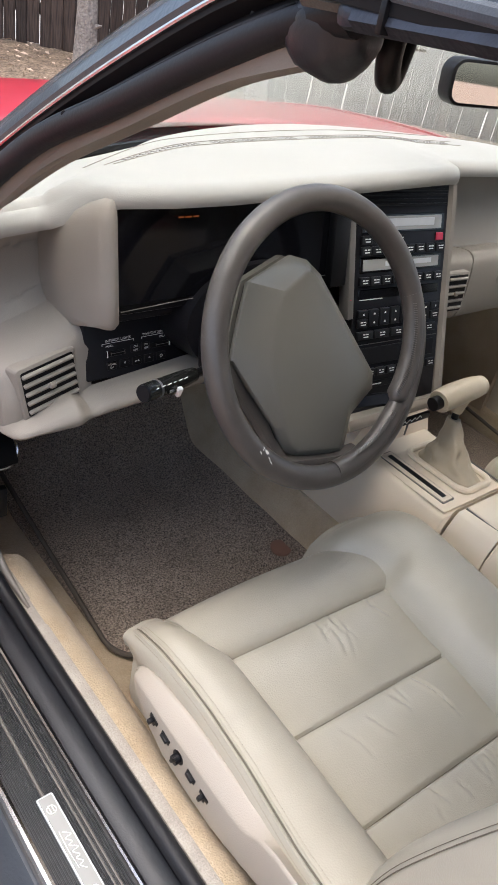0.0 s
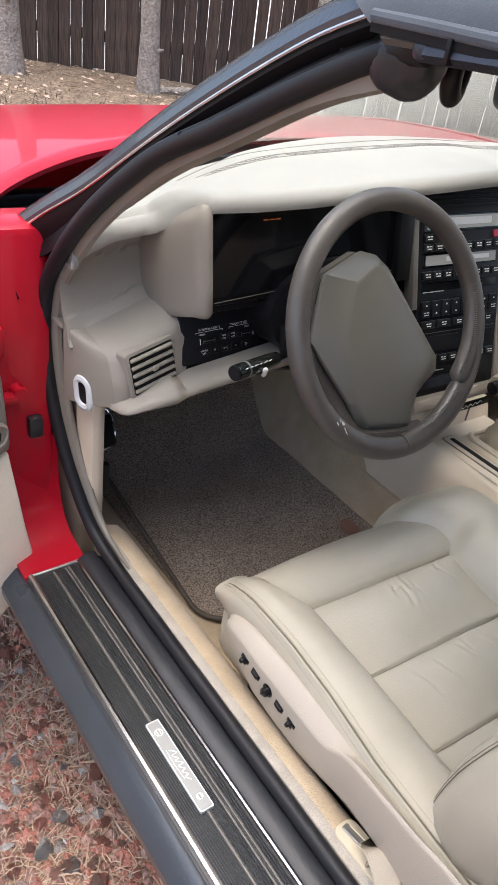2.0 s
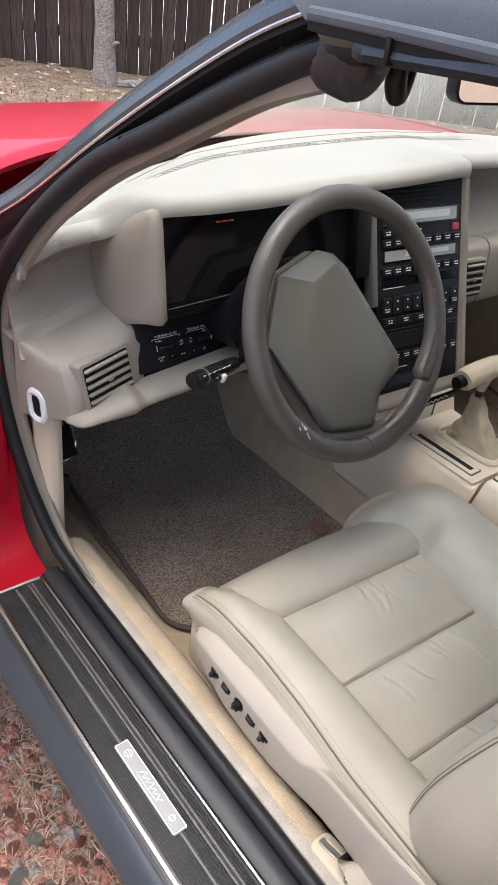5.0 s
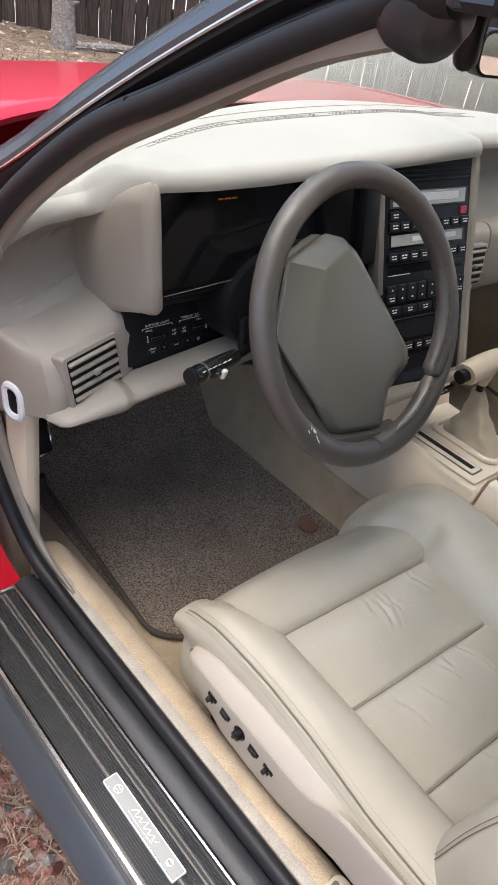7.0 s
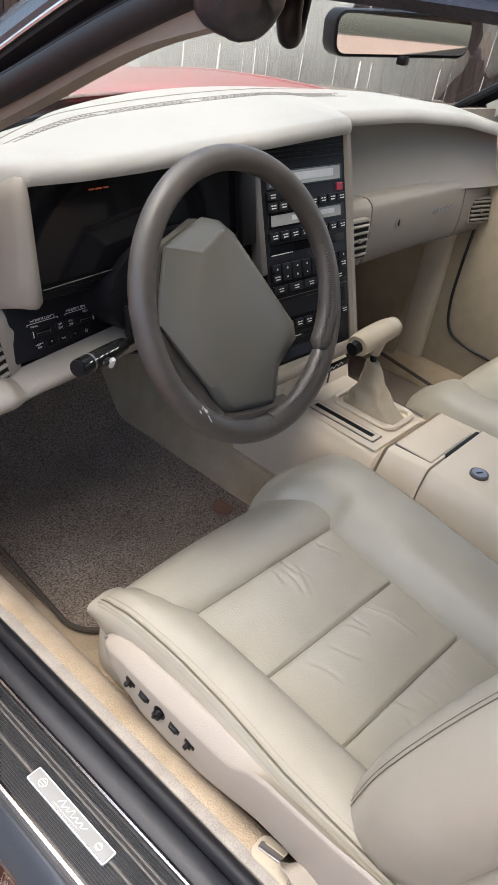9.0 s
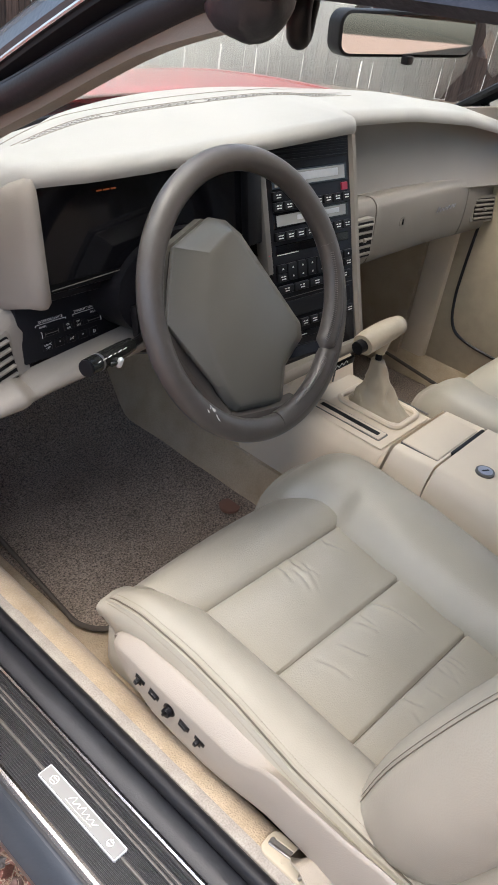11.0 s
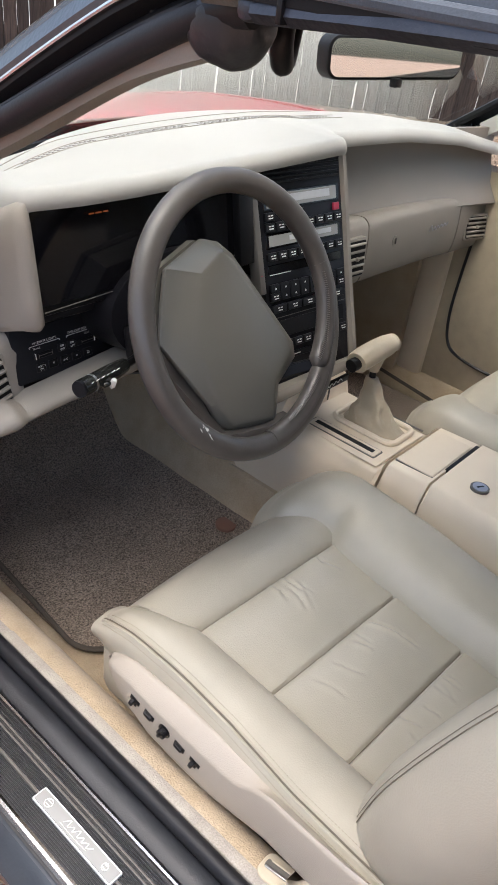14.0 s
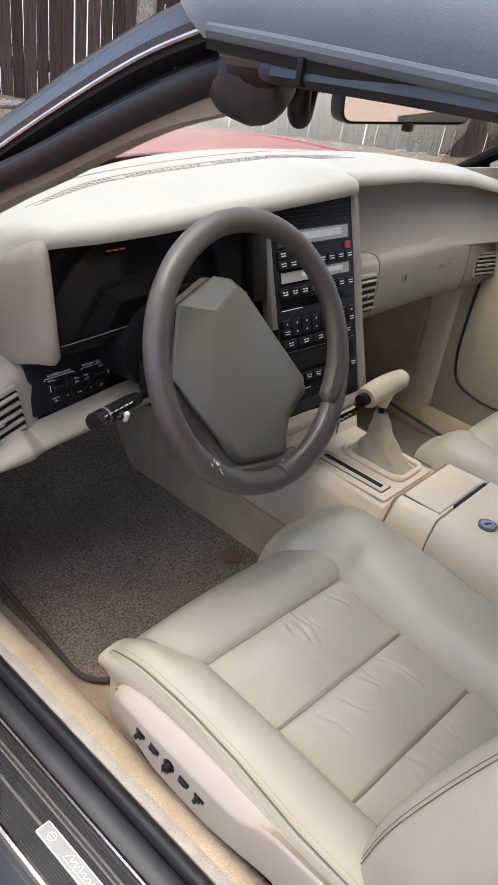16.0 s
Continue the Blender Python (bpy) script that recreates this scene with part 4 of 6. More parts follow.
# binnacle: the padded cheek beside the screen
rings = []
for z, f, inset in ((0.808, 0.80, 0), (0.811, 0.93, 0), (0.818, 1.0, 0), (0.85, 1.0, 0), (0.90, 1.0, 0), (0.930, 1.0, 0), (0.943, 1.0, 0.003), (0.950, 1.0, 0.008), (0.953, 1.0, 0.014)):
    y0 = 0.2815 + 0.18 * (z - 0.82)
    out = [(0.0, 0.014), (0.002, 0.004), (-0.002, 0.0002), (-0.007, -0.0012), (-0.012, 0.001), (-0.0165, 0.0055), (-0.0195, 0.012), (-0.0215, 0.022), (-0.0225, 0.040), (-0.0235, 0.08), (-0.0245, 0.15), (0.0, 0.15)]
    ring = []
    for x, y in out:
        xx = -0.562 + x * f - 0.012 * (1 - f) + inset * min(1, -x / 0.017 if x < 0 else 0)
        ring.append((xx, y0 + (y - 0.08) * f + 0.08 + inset * 0.5 * (y < 0.01), z - 0.42 * max(0, y - 0.01) * lerp([(0.808, 0.8), (0.85, 0.0), (0.943, 1.0)], z)))
    rings.append(ring)
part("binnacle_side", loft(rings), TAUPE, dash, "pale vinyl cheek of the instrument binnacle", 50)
SCREENM = pose(-0.385, 0.304, 0.890, 90 - 11, 0, 0)
part("instrument_screen", slab(rounded(0.352, 0.112, 0.004), 0.012, SCREENM), SCREEN, dash, "glossy black digital instrument screen, switched off")
part("screen_frame", box((-0.385, 0.318, 0.880), (0.37, 0.02, 0.125), 0.004, (-11, 0, 0)), BLACK, dash)
for k, w in enumerate((0.0075, 0.0090, 0.0075)):
    part("warning_text", slab(rounded(w, 0.0017, 0.0005), 0.0006, pose(-0.4765 + 0.0105 * k, 0.3062, 0.929, 79, 0, 0)), ORANGE, dash, "small amber warning text")
part("indicator_strip", box((-0.214, 0.300, 0.884), (0.030, 0.02, 0.125), 0.002, (-11, 0, 0)), BLACK, dash)
for k in range(4):
    part("indicator_print", box((-0.212, 0.2880 + 0.0055 * k, 0.865 + 0.0225 * k), (0.009, 0.0008, 0.003), 0, (-11, 0, 0)), TRIMGREY, dash)
part("divider_strip", box((-0.1905, 0.298, 0.872), (0.012, 0.02, 0.20), 0.002, (-17, 0, 0)), TRIMGREY, dash)
part("lower_trim", box((-0.39, 0.330, 0.818), (0.34, 0.03, 0.036), 0.004, (-11, 0, 0)), CHARCOAL, dash)

# steering column with its round shroud
part("column_shroud", sweep(spline([(-0.352, 0.36, 0.72), (-0.352, 0.30, 0.755), (-0.352, 0.215, 0.80)], 4), disc(0.072, 28, 0.058)), BLACK, dash, "black steering column shroud")
part("column_hood", sweep(spline([(-0.352, 0.34, 0.79), (-0.352, 0.275, 0.80)], 3), disc(0.118, 36, 0.072)), CHARCOAL, dash)
part("column_cover", box((-0.352, 0.33, 0.705), (0.12, 0.14, 0.05), 0.02, (-27, 0, 0)), BLACK, dash)
stalk = spline([(-0.40, 0.275, 0.773), (-0.448, 0.250, 0.759), (-0.486, 0.238, 0.759), (-0.561, 0.219, 0.763)], 6)
part("stalk_arm", sweep(stalk[:14], disc(0.0055, 10)), BLACK, dash)
GLOSS = material("gloss_black_plastic", (0.012, 0.013, 0.012), 0.16, mottle=0.2, spec=0.5)
part("turn_stalk", sweep(stalk[11:], disc(0.0108, 18), scale=lambda u: 0.82 + 0.18 * min(1, u * 3)), GLOSS, dash, "glossy black turn signal stalk with printed symbols")
part("stalk_cap", sweep([stalk[-1], stalk[-1] + (stalk[-1] - stalk[-2]).normalized() * 0.003], disc(0.0100, 18)), CHARCOAL, dash, "dark end cap")
part("stalk_collar", sweep([stalk[-3], stalk[-3] + (stalk[-2] - stalk[-3]) * 0.25], disc(0.0112, 18)), STEEL, dash)
part("stalk_slider", box((-0.5145, 0.2165, 0.7560), (0.006, 0.006, 0.014), 0.0015, (20, 0, 0)), PRINTGREY, dash)
part("stalk_slider", box((-0.5250, 0.2155, 0.7585), (0.010, 0.005, 0.006), 0.0015, (20, 0, 0)), GLOSS, dash)
for k in range(6):
    part("stalk_print", box((-0.5480 + 0.0095 * k, 0.2128 + 0.0024 * k, 0.7695 - 0.0005 * k), (0.0050 if k % 3 else 0.0025, 0.0010, 0.0026 if k % 2 else 0.0040), 0.0002, (38, -4, 14)), INK, dash)
part("tilt_lever", box((-0.447, 0.262, 0.772), (0.016, 0.014, 0.044), 0.005, (-12, 0, 0)), BLACK, dash, "black lever on the steering column")

# switch panel with its print
SW = pose(-0.499, 0.330, 0.759, 90 - 14, -1, 0)
switch = part("switch_panel", slab(rounded(0.154, 0.072, 0.003), 0.02, SW, 0.001), CHARCOAL, dash, "black light switch panel with white lettering")


def on_panel(name, m, x, y, w, h, depth, mat, parent, r=0.001, bevel=0.0008, lift=0.0):
    return part(name, slab(rounded(w, h, r, 2), depth, m @ Matrix.Translation((x, y, depth * 0.6 + lift)), bevel, 1), mat, parent)


SW = SW @ Matrix.Translation((-0.002, -0.004, 0)) @ Matrix.Diagonal((0.80, 0.80, 1, 1))
for x, w in ((-0.042, 0.034), (0.040, 0.034)):
    on_panel("slider_slot", SW, x, -0.002, w, 0.009, 0.002, BLACK, switch)
    on_panel("slider_line", SW, x + 0.004, -0.002, w * 0.7, 0.0018, 0.0026, TRIMGREY, switch)
for k in range(5):
    on_panel("switch_key", SW, -0.050 + 0.0225 * k, -0.021, 0.017, 0.013, 0.003, BLACK, switch)
for k in range(2):
    on_panel("switch_key", SW, -0.007 + 0.0195 * k, 0.000, 0.015, 0.0125, 0.003, BLACK, switch)


def write(text, m, x, y, size, parent, mat=INK):
    cu = bpy.data.curves.new("lettering", 'FONT')
    cu.body, cu.size, cu.align_x, cu.align_y = text, size, 'CENTER', 'CENTER'
    tmp = new("lettering", cu)
    dg = bpy.context.evaluated_depsgraph_get()
    me = bpy.data.meshes.new_from_object(tmp.evaluated_get(dg))
    bpy.data.objects.remove(tmp)
    bm = bmesh.new()
    bm.from_mesh(me)
    bpy.data.meshes.remove(me)
    bmesh.ops.transform(bm, matrix=m @ Matrix.Translation((x, y, 0)), verts=bm.verts)
    return part("lettering", bm, mat, parent, smooth=0)


FACE = SW @ Matrix.Translation((0, 0, 0.0008))
write("INTERIOR LIGHTS", FACE, -0.036, 0.019, 0.0056, switch)
write("TWILIGHT SENTINEL", FACE, 0.034, 0.019, 0.0056, switch)
write("PANEL", FACE, -0.052, 0.0105, 0.0046, switch)
write("DELAY", FACE, 0.046, 0.0105, 0.0046, switch)
for x0, x1 in ((-0.064, -0.008), (0.006, 0.064)):
    for x, y, w, h in (((x0 + x1) / 2, 0.0150, x1 - x0, 0.0006), (x0, 0.0135, 0.0006, 0.003), (x1, 0.0135, 0.0006, 0.003)):
        on_panel("print_line", SW, x, y, w, h, 0.0004, INK, switch, 0.0002, 0, 0.0002)
for x in (-0.056, 0.058):
    on_panel("slider_knob", SW, x, -0.002, 0.0018, 0.010, 0.003, INK, switch, 0.0004)
KEYFACE = SW @ Matrix.Translation((0, 0, 0.0024))
for k in range(2):
    write("ON", KEYFACE, -0.007 + 0.0195 * k, 0.003, 0.0046, switch)
    write("OFF", KEYFACE, -0.007 + 0.0195 * k, -0.0028, 0.0046, switch)
write("LIGHTS", KEYFACE, -0.050, -0.0185, 0.0042, switch)
write("OFF", KEYFACE, -0.050, -0.0235, 0.0042, switch)
for k in range(1, 5):
    write(("*", "><", "^", "D")[k - 1], KEYFACE, -0.050 + 0.0225 * k, -0.021, 0.0075, switch)

# lower roll of the dash, from its end to the column
def roll(u, v):
    x = -0.686 + 0.314 * u
    y = line([(-0.686, 0.315), (-0.682, 0.300), (-0.674, 0.291), (-0.605, 0.278), (-0.588, 0.288), (-0.37, 0.278)], x)
    zt = line([(-0.690, 0.682), (-0.684, 0.691), (-0.676, 0.697), (-0.605, 0.720), (-0.594, 0.714), (-0.586, 0.711), (-0.565, 0.718), (-0.37, 0.748)], x)
    zb = line([(-0.690, 0.681), (-0.684, 0.679), (-0.676, 0.678), (-0.576, 0.687), (-0.37, 0.712)], x)
    a = v * math.pi * 1.15 - 0.3
    return x, y + 0.03 - 0.034 * math.sin(a), (zt + zb) / 2 - (zt - zb) / 2 * math.cos(a)


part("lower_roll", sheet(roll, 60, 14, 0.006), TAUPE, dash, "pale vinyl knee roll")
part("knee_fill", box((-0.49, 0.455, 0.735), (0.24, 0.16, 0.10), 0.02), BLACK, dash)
# black panel added under the dash to darken the driver's footwell
part("under_panel_light_stop", box((-0.345, 0.60, 0.712), (0.64, 0.52, 0.016), 0.004), BLACK, dash)

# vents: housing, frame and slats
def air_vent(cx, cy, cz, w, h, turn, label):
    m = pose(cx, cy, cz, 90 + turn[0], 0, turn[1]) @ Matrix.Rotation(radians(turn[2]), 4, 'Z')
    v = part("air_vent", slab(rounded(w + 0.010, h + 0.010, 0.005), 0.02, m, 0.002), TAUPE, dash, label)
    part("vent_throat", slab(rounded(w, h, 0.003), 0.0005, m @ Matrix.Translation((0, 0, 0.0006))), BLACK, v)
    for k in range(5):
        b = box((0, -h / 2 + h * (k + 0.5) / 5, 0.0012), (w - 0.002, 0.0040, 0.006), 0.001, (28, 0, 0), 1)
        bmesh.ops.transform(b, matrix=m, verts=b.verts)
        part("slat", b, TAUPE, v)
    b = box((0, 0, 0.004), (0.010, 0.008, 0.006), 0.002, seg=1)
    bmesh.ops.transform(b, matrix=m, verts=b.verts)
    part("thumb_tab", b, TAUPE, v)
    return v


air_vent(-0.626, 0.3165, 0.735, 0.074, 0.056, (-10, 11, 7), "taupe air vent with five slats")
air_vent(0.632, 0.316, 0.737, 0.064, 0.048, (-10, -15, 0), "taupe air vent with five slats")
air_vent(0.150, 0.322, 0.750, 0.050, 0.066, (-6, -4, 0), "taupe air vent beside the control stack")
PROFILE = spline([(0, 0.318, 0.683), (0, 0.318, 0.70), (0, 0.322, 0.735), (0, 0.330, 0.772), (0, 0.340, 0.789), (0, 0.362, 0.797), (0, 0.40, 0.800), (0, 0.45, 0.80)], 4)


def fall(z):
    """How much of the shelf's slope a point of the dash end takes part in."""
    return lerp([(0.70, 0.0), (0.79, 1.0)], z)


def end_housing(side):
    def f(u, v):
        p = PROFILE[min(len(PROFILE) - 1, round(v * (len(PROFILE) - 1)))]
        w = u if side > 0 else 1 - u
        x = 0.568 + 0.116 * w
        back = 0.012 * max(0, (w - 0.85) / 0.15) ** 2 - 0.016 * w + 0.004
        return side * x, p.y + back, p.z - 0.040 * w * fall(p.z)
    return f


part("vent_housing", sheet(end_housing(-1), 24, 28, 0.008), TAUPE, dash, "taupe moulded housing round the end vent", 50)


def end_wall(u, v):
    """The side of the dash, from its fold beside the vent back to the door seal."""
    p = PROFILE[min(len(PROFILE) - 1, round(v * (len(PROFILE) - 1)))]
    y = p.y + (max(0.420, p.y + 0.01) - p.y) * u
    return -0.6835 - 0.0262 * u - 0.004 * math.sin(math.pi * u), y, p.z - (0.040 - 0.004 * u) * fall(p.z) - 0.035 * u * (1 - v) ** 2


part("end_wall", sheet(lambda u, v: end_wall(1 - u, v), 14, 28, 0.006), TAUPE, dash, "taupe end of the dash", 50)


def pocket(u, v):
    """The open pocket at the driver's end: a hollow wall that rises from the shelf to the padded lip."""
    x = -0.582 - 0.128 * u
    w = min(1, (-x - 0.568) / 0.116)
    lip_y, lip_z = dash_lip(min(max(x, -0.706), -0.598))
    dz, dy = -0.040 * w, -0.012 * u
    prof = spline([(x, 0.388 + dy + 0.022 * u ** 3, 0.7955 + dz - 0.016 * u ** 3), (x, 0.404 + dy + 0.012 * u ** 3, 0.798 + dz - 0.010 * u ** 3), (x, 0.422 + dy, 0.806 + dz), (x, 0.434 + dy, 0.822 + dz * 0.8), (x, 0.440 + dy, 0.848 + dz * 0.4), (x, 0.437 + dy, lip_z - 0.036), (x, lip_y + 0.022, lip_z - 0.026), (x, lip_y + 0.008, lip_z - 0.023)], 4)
    return prof[min(len(prof) - 1, round(v * (len(prof) - 1)))]


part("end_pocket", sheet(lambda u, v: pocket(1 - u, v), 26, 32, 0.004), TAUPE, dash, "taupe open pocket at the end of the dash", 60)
ring = []
for x, y in rounded(0.026, 0.040, 0.011, 5):
    ring.append((-0.7005 - 0.27 * x, 0.373 + 0.96 * x + 0.15 * y, 0.681 + y))
part("duct_ring", sweep(ring, disc(0.0058, 8), up=(1, 0.4, 0), closed=True), WHITE, dash, "white plastic duct outlet ring")
part("duct_hole", slab(rounded(0.024, 0.038, 0.010), 0.003, Matrix.Translation((-0.7025, 0.3715, 0.681)) @ Matrix.Rotation(radians(-74), 4, 'Z') @ Matrix.Rotation(radians(90), 4, 'X')), BLACK, dash)
line_path = spline([(-0.556, 0.290, 0.829), (-0.47, 0.292, 0.832), (-0.44, 0.290, 0.836), (-0.415, 0.283, 0.852), (-0.38, 0.278, 0.862), (-0.34, 0.278, 0.862), (-0.30, 0.283, 0.85), (-0.27, 0.292, 0.838), (-0.20, 0.293, 0.838)], 5)
part("trim_line", sweep(line_path, disc(0.0006, 6)), TRIMGREY, dash)

# passenger's side: shelf, glove box
part("shelf_back", sheet(lambda u, v: (0.04 + 0.64 * u, 0.44 - 0.085 * u * u - 0.055 * (1 - v) ** 2.2, 0.792 + 0.15 * v), 20, 12, 0.01), TAUPE, dash, "taupe recessed passenger shelf wall", 60)
def glove(x0, x1):
    prof = spline([(0, 0.385, 0.678), (0, 0.352, 0.681), (0, 0.338, 0.695), (0, 0.334, 0.74), (0, 0.338, 0.79), (0, 0.346, 0.806), (0, 0.362, 0.811), (0, 0.40, 0.803)], 4)
    def f(u, v):
        x = x0 + (x1 - x0) * u
        p = prof[min(len(prof) - 1, round(v * (len(prof) - 1)))]
        return x, p.y - 0.06 * max(0, x - 0.45), p.z - 0.012 * max(0, x - 0.3)
    return f
part("vent_surround", sheet(glove(0.03, 0.201), 8, 28, 0.008), TAUPE, dash)
gb_door = part("glove_box", sheet(glove(0.205, 0.558), 18, 28, 0.008), TAUPE, dash, "taupe glove box lid with keyhole and script")
part("vent_surround", sheet(glove(0.562, 0.72), 10, 28, 0.008), TAUPE, dash)
part("key_lock", slab(disc(0.011, 20), 0.004, pose(0.305, 0.3335, 0.755, 88, 0, 0)), TAUPE, gb_door)
part("key_slot", slab(rounded(0.003, 0.012, 0.001), 0.002, pose(0.305, 0.332, 0.755, 88, 0, 0)), BLACK, gb_door)
part("glove_script", sweep(spline([(0.435 + 0.006 * k, 0.3305 - 0.0005 * k, 0.757 + 0.0006 * k + ((0.008 if k == 1 else 0.003) if k % 2 else -0.004)) for k in range(12)], 5), disc(0.0012, 6)), STEEL, gb_door)
# black underside, lengthened forward to keep light out of the passenger's footwell
part("under_panel_light_stop", box((0.37, 0.63, 0.70), (0.66, 0.50, 0.05), 0.01), BLACK, dash)

# control stack
SLOPE = math.degrees(math.atan(0.308))
STACK = Matrix.Translation((-0.0895, 0.2645, 0.79)) @ pose(0, 0, 0, 90 - SLOPE, 0, -5) @ Matrix.Translation((0.005, 0, 0))
stack = part("radio_panel", slab(rounded(0.186, 0.355, 0.004), 0.03, STACK, 0.001), CHARCOAL, dash, "black control stack with radio and climate buttons")
for k in range(5):
    on_panel("vent_louver", STACK, 0.0, 0.169 - 0.0068 * k, 0.172, 0.0032, 0.006, BLACK, stack)
for y, h in ((0.1165, 0.026), (0.0590, 0.022)):
    on_panel("display_frame", STACK, 0.0, y, 0.168, h, 0.002, SCREEN, stack)
    on_panel("display", STACK, 0.0, y, 0.158, h - 0.005, 0.0026, DISPLAY, stack)
    on_panel("display_bar", STACK, 0.014, y + 0.001, 0.098, h - 0.014, 0.0032, WHITE, stack)
on_panel("display", STACK, 0.0, 0.017, 0.168, 0.014, 0.0016, SCREEN, stack)
on_panel("print_line", STACK, -0.058, 0.0095, 0.046, 0.0012, 0.0016, PRINTGREY, stack, 0.0004, 0)
on_panel("split_line", STACK, 0.0, -0.0575, 0.180, 0.0010, 0.0010, TRIMGREY, stack, 0.0003, 0)
def print_mesh(bars):
    bm = bmesh.new()
    for x, y, w, h in bars:
        bm.faces.new([bm.verts.new((x + a * w / 2, y + b * h / 2, 0)) for a, b in ((-1, -1), (1, -1), (1, 1), (-1, 1))])
    return mesh_of("key_print", bm, PRINTGREY, 0)


KEY = [mesh_of("stack_key", slab(rounded(w, h, 0.001, 2), 0.005, Matrix(), 0.0012, 1), BLACK) for w, h in ((0.0195, 0.0125), (0.0195, 0.026), (0.032, 0.0125))]
PRINT = [print_mesh(((-0.0035, 0.0022, 0.0045, 0.0017), (0.0025, 0.0022, 0.0050, 0.0017), (0.0, -0.0016, 0.0095, 0.0017))), print_mesh(((0, 0.0012, 0.0020, 0.0012), (0, -0.0002, 0.0036, 0.0016)))]
def key(kind, x, y, print_kind=0, py=0.0):
    piece("stack_key", KEY[kind], STACK @ Matrix.Translation((x, y, 0.004)), stack)
    if print_kind is not None:
        piece("key_print", PRINT[print_kind], STACK @ Matrix.Translation((x, y + py, 0.0068)), stack)
COLUMN = [-0.0765 + 0.0218 * k for k in range(8)]
for x in COLUMN:
    key(0, x, 0.0795, 0)
    key(0, x, 0.0365, 0)
    key(0, x, -0.1010, 0)
for k in (0, 3):
    key(0, COLUMN[k], 0.0945, 0)
for k, x in enumerate(COLUMN):
    if k in (0, 7):
        key(0, x, -0.0105, 1)
        key(0, x, -0.0240, 0)
    else:
        key(1, x, -0.0172, 1, 0.0065)
        piece("key_print", PRINT[1], STACK @ Matrix.Translation((x, -0.0237, 0.0068)), stack)
for k in range(5):
    key(2, -0.0700 + 0.0340 * k, -0.0425, 0)
on_panel("tape_slot", STACK, 0.0, -0.076, 0.166, 0.026, 0.003, BLACK, stack)
on_panel("lower_slot", STACK, -0.014, -0.1215, 0.10, 0.010, 0.003, BLACK, stack)
on_panel("slot_line", STACK, -0.040, -0.1215, 0.026, 0.0016, 0.0036, PRINTGREY, stack, 0.0005, 0)
on_panel("red_key", STACK, 0.0765, 0.0945, 0.014, 0.0115, 0.005, REDBITS, stack)
part("stack_rim", sweep(spline([(0.019, 0.312, 0.950), (0.019, 0.303, 0.93), (0.019, 0.255, 0.77), (0.019, 0.205, 0.612)], 6), [(-0.008, -0.022), (0.010, -0.022), (0.010, 0.004), (0.005, 0.009), (-0.004, 0.009), (-0.008, 0.005)], up=(0, -1, 0.3)), TAUPE, dash, "taupe vinyl rim of the control stack")
part("stack_wall", loft([[(x, 0.335, 0.955), (x, 0.225, 0.61), (x, 0.44, 0.61), (x, 0.44, 0.955)] for x in (0.012, 0.027)]), TAUPE, dash)
part("stack_foot", box((-0.085, 0.226, 0.622), (0.235, 0.06, 0.022), 0.007, (-20, 0, 0)), TAUPE, dash)
part("red_button", sweep([(-0.1915, 0.275, 0.805), (-0.1915, 0.268, 0.803)], disc(0.004, 10)), REDBITS, dash)

# ---- steering wheel ----
TILT = 25
WC = Vector((-0.3477, 0.160, 0.821))
WHEELM = Matrix.Translation(WC) @ Matrix.Rotation(radians(90 - TILT), 4, 'X')
wheel_thing = thing("steering_wheel", WC + Vector((0, 0.05, -0.02)), "worn grey-brown leather steering wheel with a broad angular centre pad", "steering wheel")


def wheel_part(name, bm, mat, label="", smooth=35):
    bmesh.ops.transform(bm, matrix=WHEELM, verts=bm.verts)
    return part(name, bm, mat, wheel_thing, label, smooth)


RIM, TUBE = 0.1665, 0.0155
circle = [(RIM * math.cos(2 * math.pi * k / 96), RIM * math.sin(2 * math.pi * k / 96), 0) for k in range(96)]
wheel_part("rim", sweep(circle, disc(TUBE, 18, TUBE * 0.94), closed=True), WHEEL, "worn leather rim, scuffed at the bottom")


def rim_arc(a0, a1, r0, r1, n=24, z=0.001):
    """A line round the hub from one angle to another, its radius going from r0 to r1."""
    out = []
    for k in range(n + 1):
        u = k / n
        a, r = radians(a0 + (a1 - a0) * u), r0 + (r1 - r0) * u ** 1.6
        out.append((r * math.cos(a), r * math.sin(a), z))
    return out


# the thumb grip swells inwards, stops at a notch, and goes on thinner below it
wheel_part("thumb_grip", sweep(rim_arc(14, -41, 0.1655, 0.1500), disc(0.0150, 16, 0.0142), scale=lambda u: 0.97 + 0.03 * u - 0.7 * max(0, (u - 0.90) / 0.10) ** 3), WHEEL, "swelling leather thumb grip")
wheel_part("thumb_grip", sweep(rim_arc(-41, -92, 0.1600, 0.1640), disc(0.0150, 16, 0.0142), scale=lambda u: 1.0), WHEEL, "thin leather grip below the notch")
GRIPTHREAD = material("grip_thread", (0.17, 0.155, 0.14), 0.35, mottle=0.3, patch=0.004)
threads = bmesh.new()
for a0, a1, r0, r1, n in ((10, -38, 0.1570, 0.1395, 44), (-46, -80, 0.1485, 0.1465, 30)):
    arc = rim_arc(a0, a1, r0, r1, n, 0.0115)
    for k, p in enumerate(arc[:-1]):
        d = Vector(arc[k + 1]) - Vector(p)
        out = Vector((p[0], p[1], 0)).normalized()
        c = Vector(p)
        sweep([c - out * 0.0026 + d * 0.1, c + Vector((0, 0, 0.0012)) + d * 0.35, c + out * 0.0028 + Vector((0, 0, 0.0010)) + d * 0.6], disc(0.0007, 5), up=(0, 0.1, 1), bm=threads)
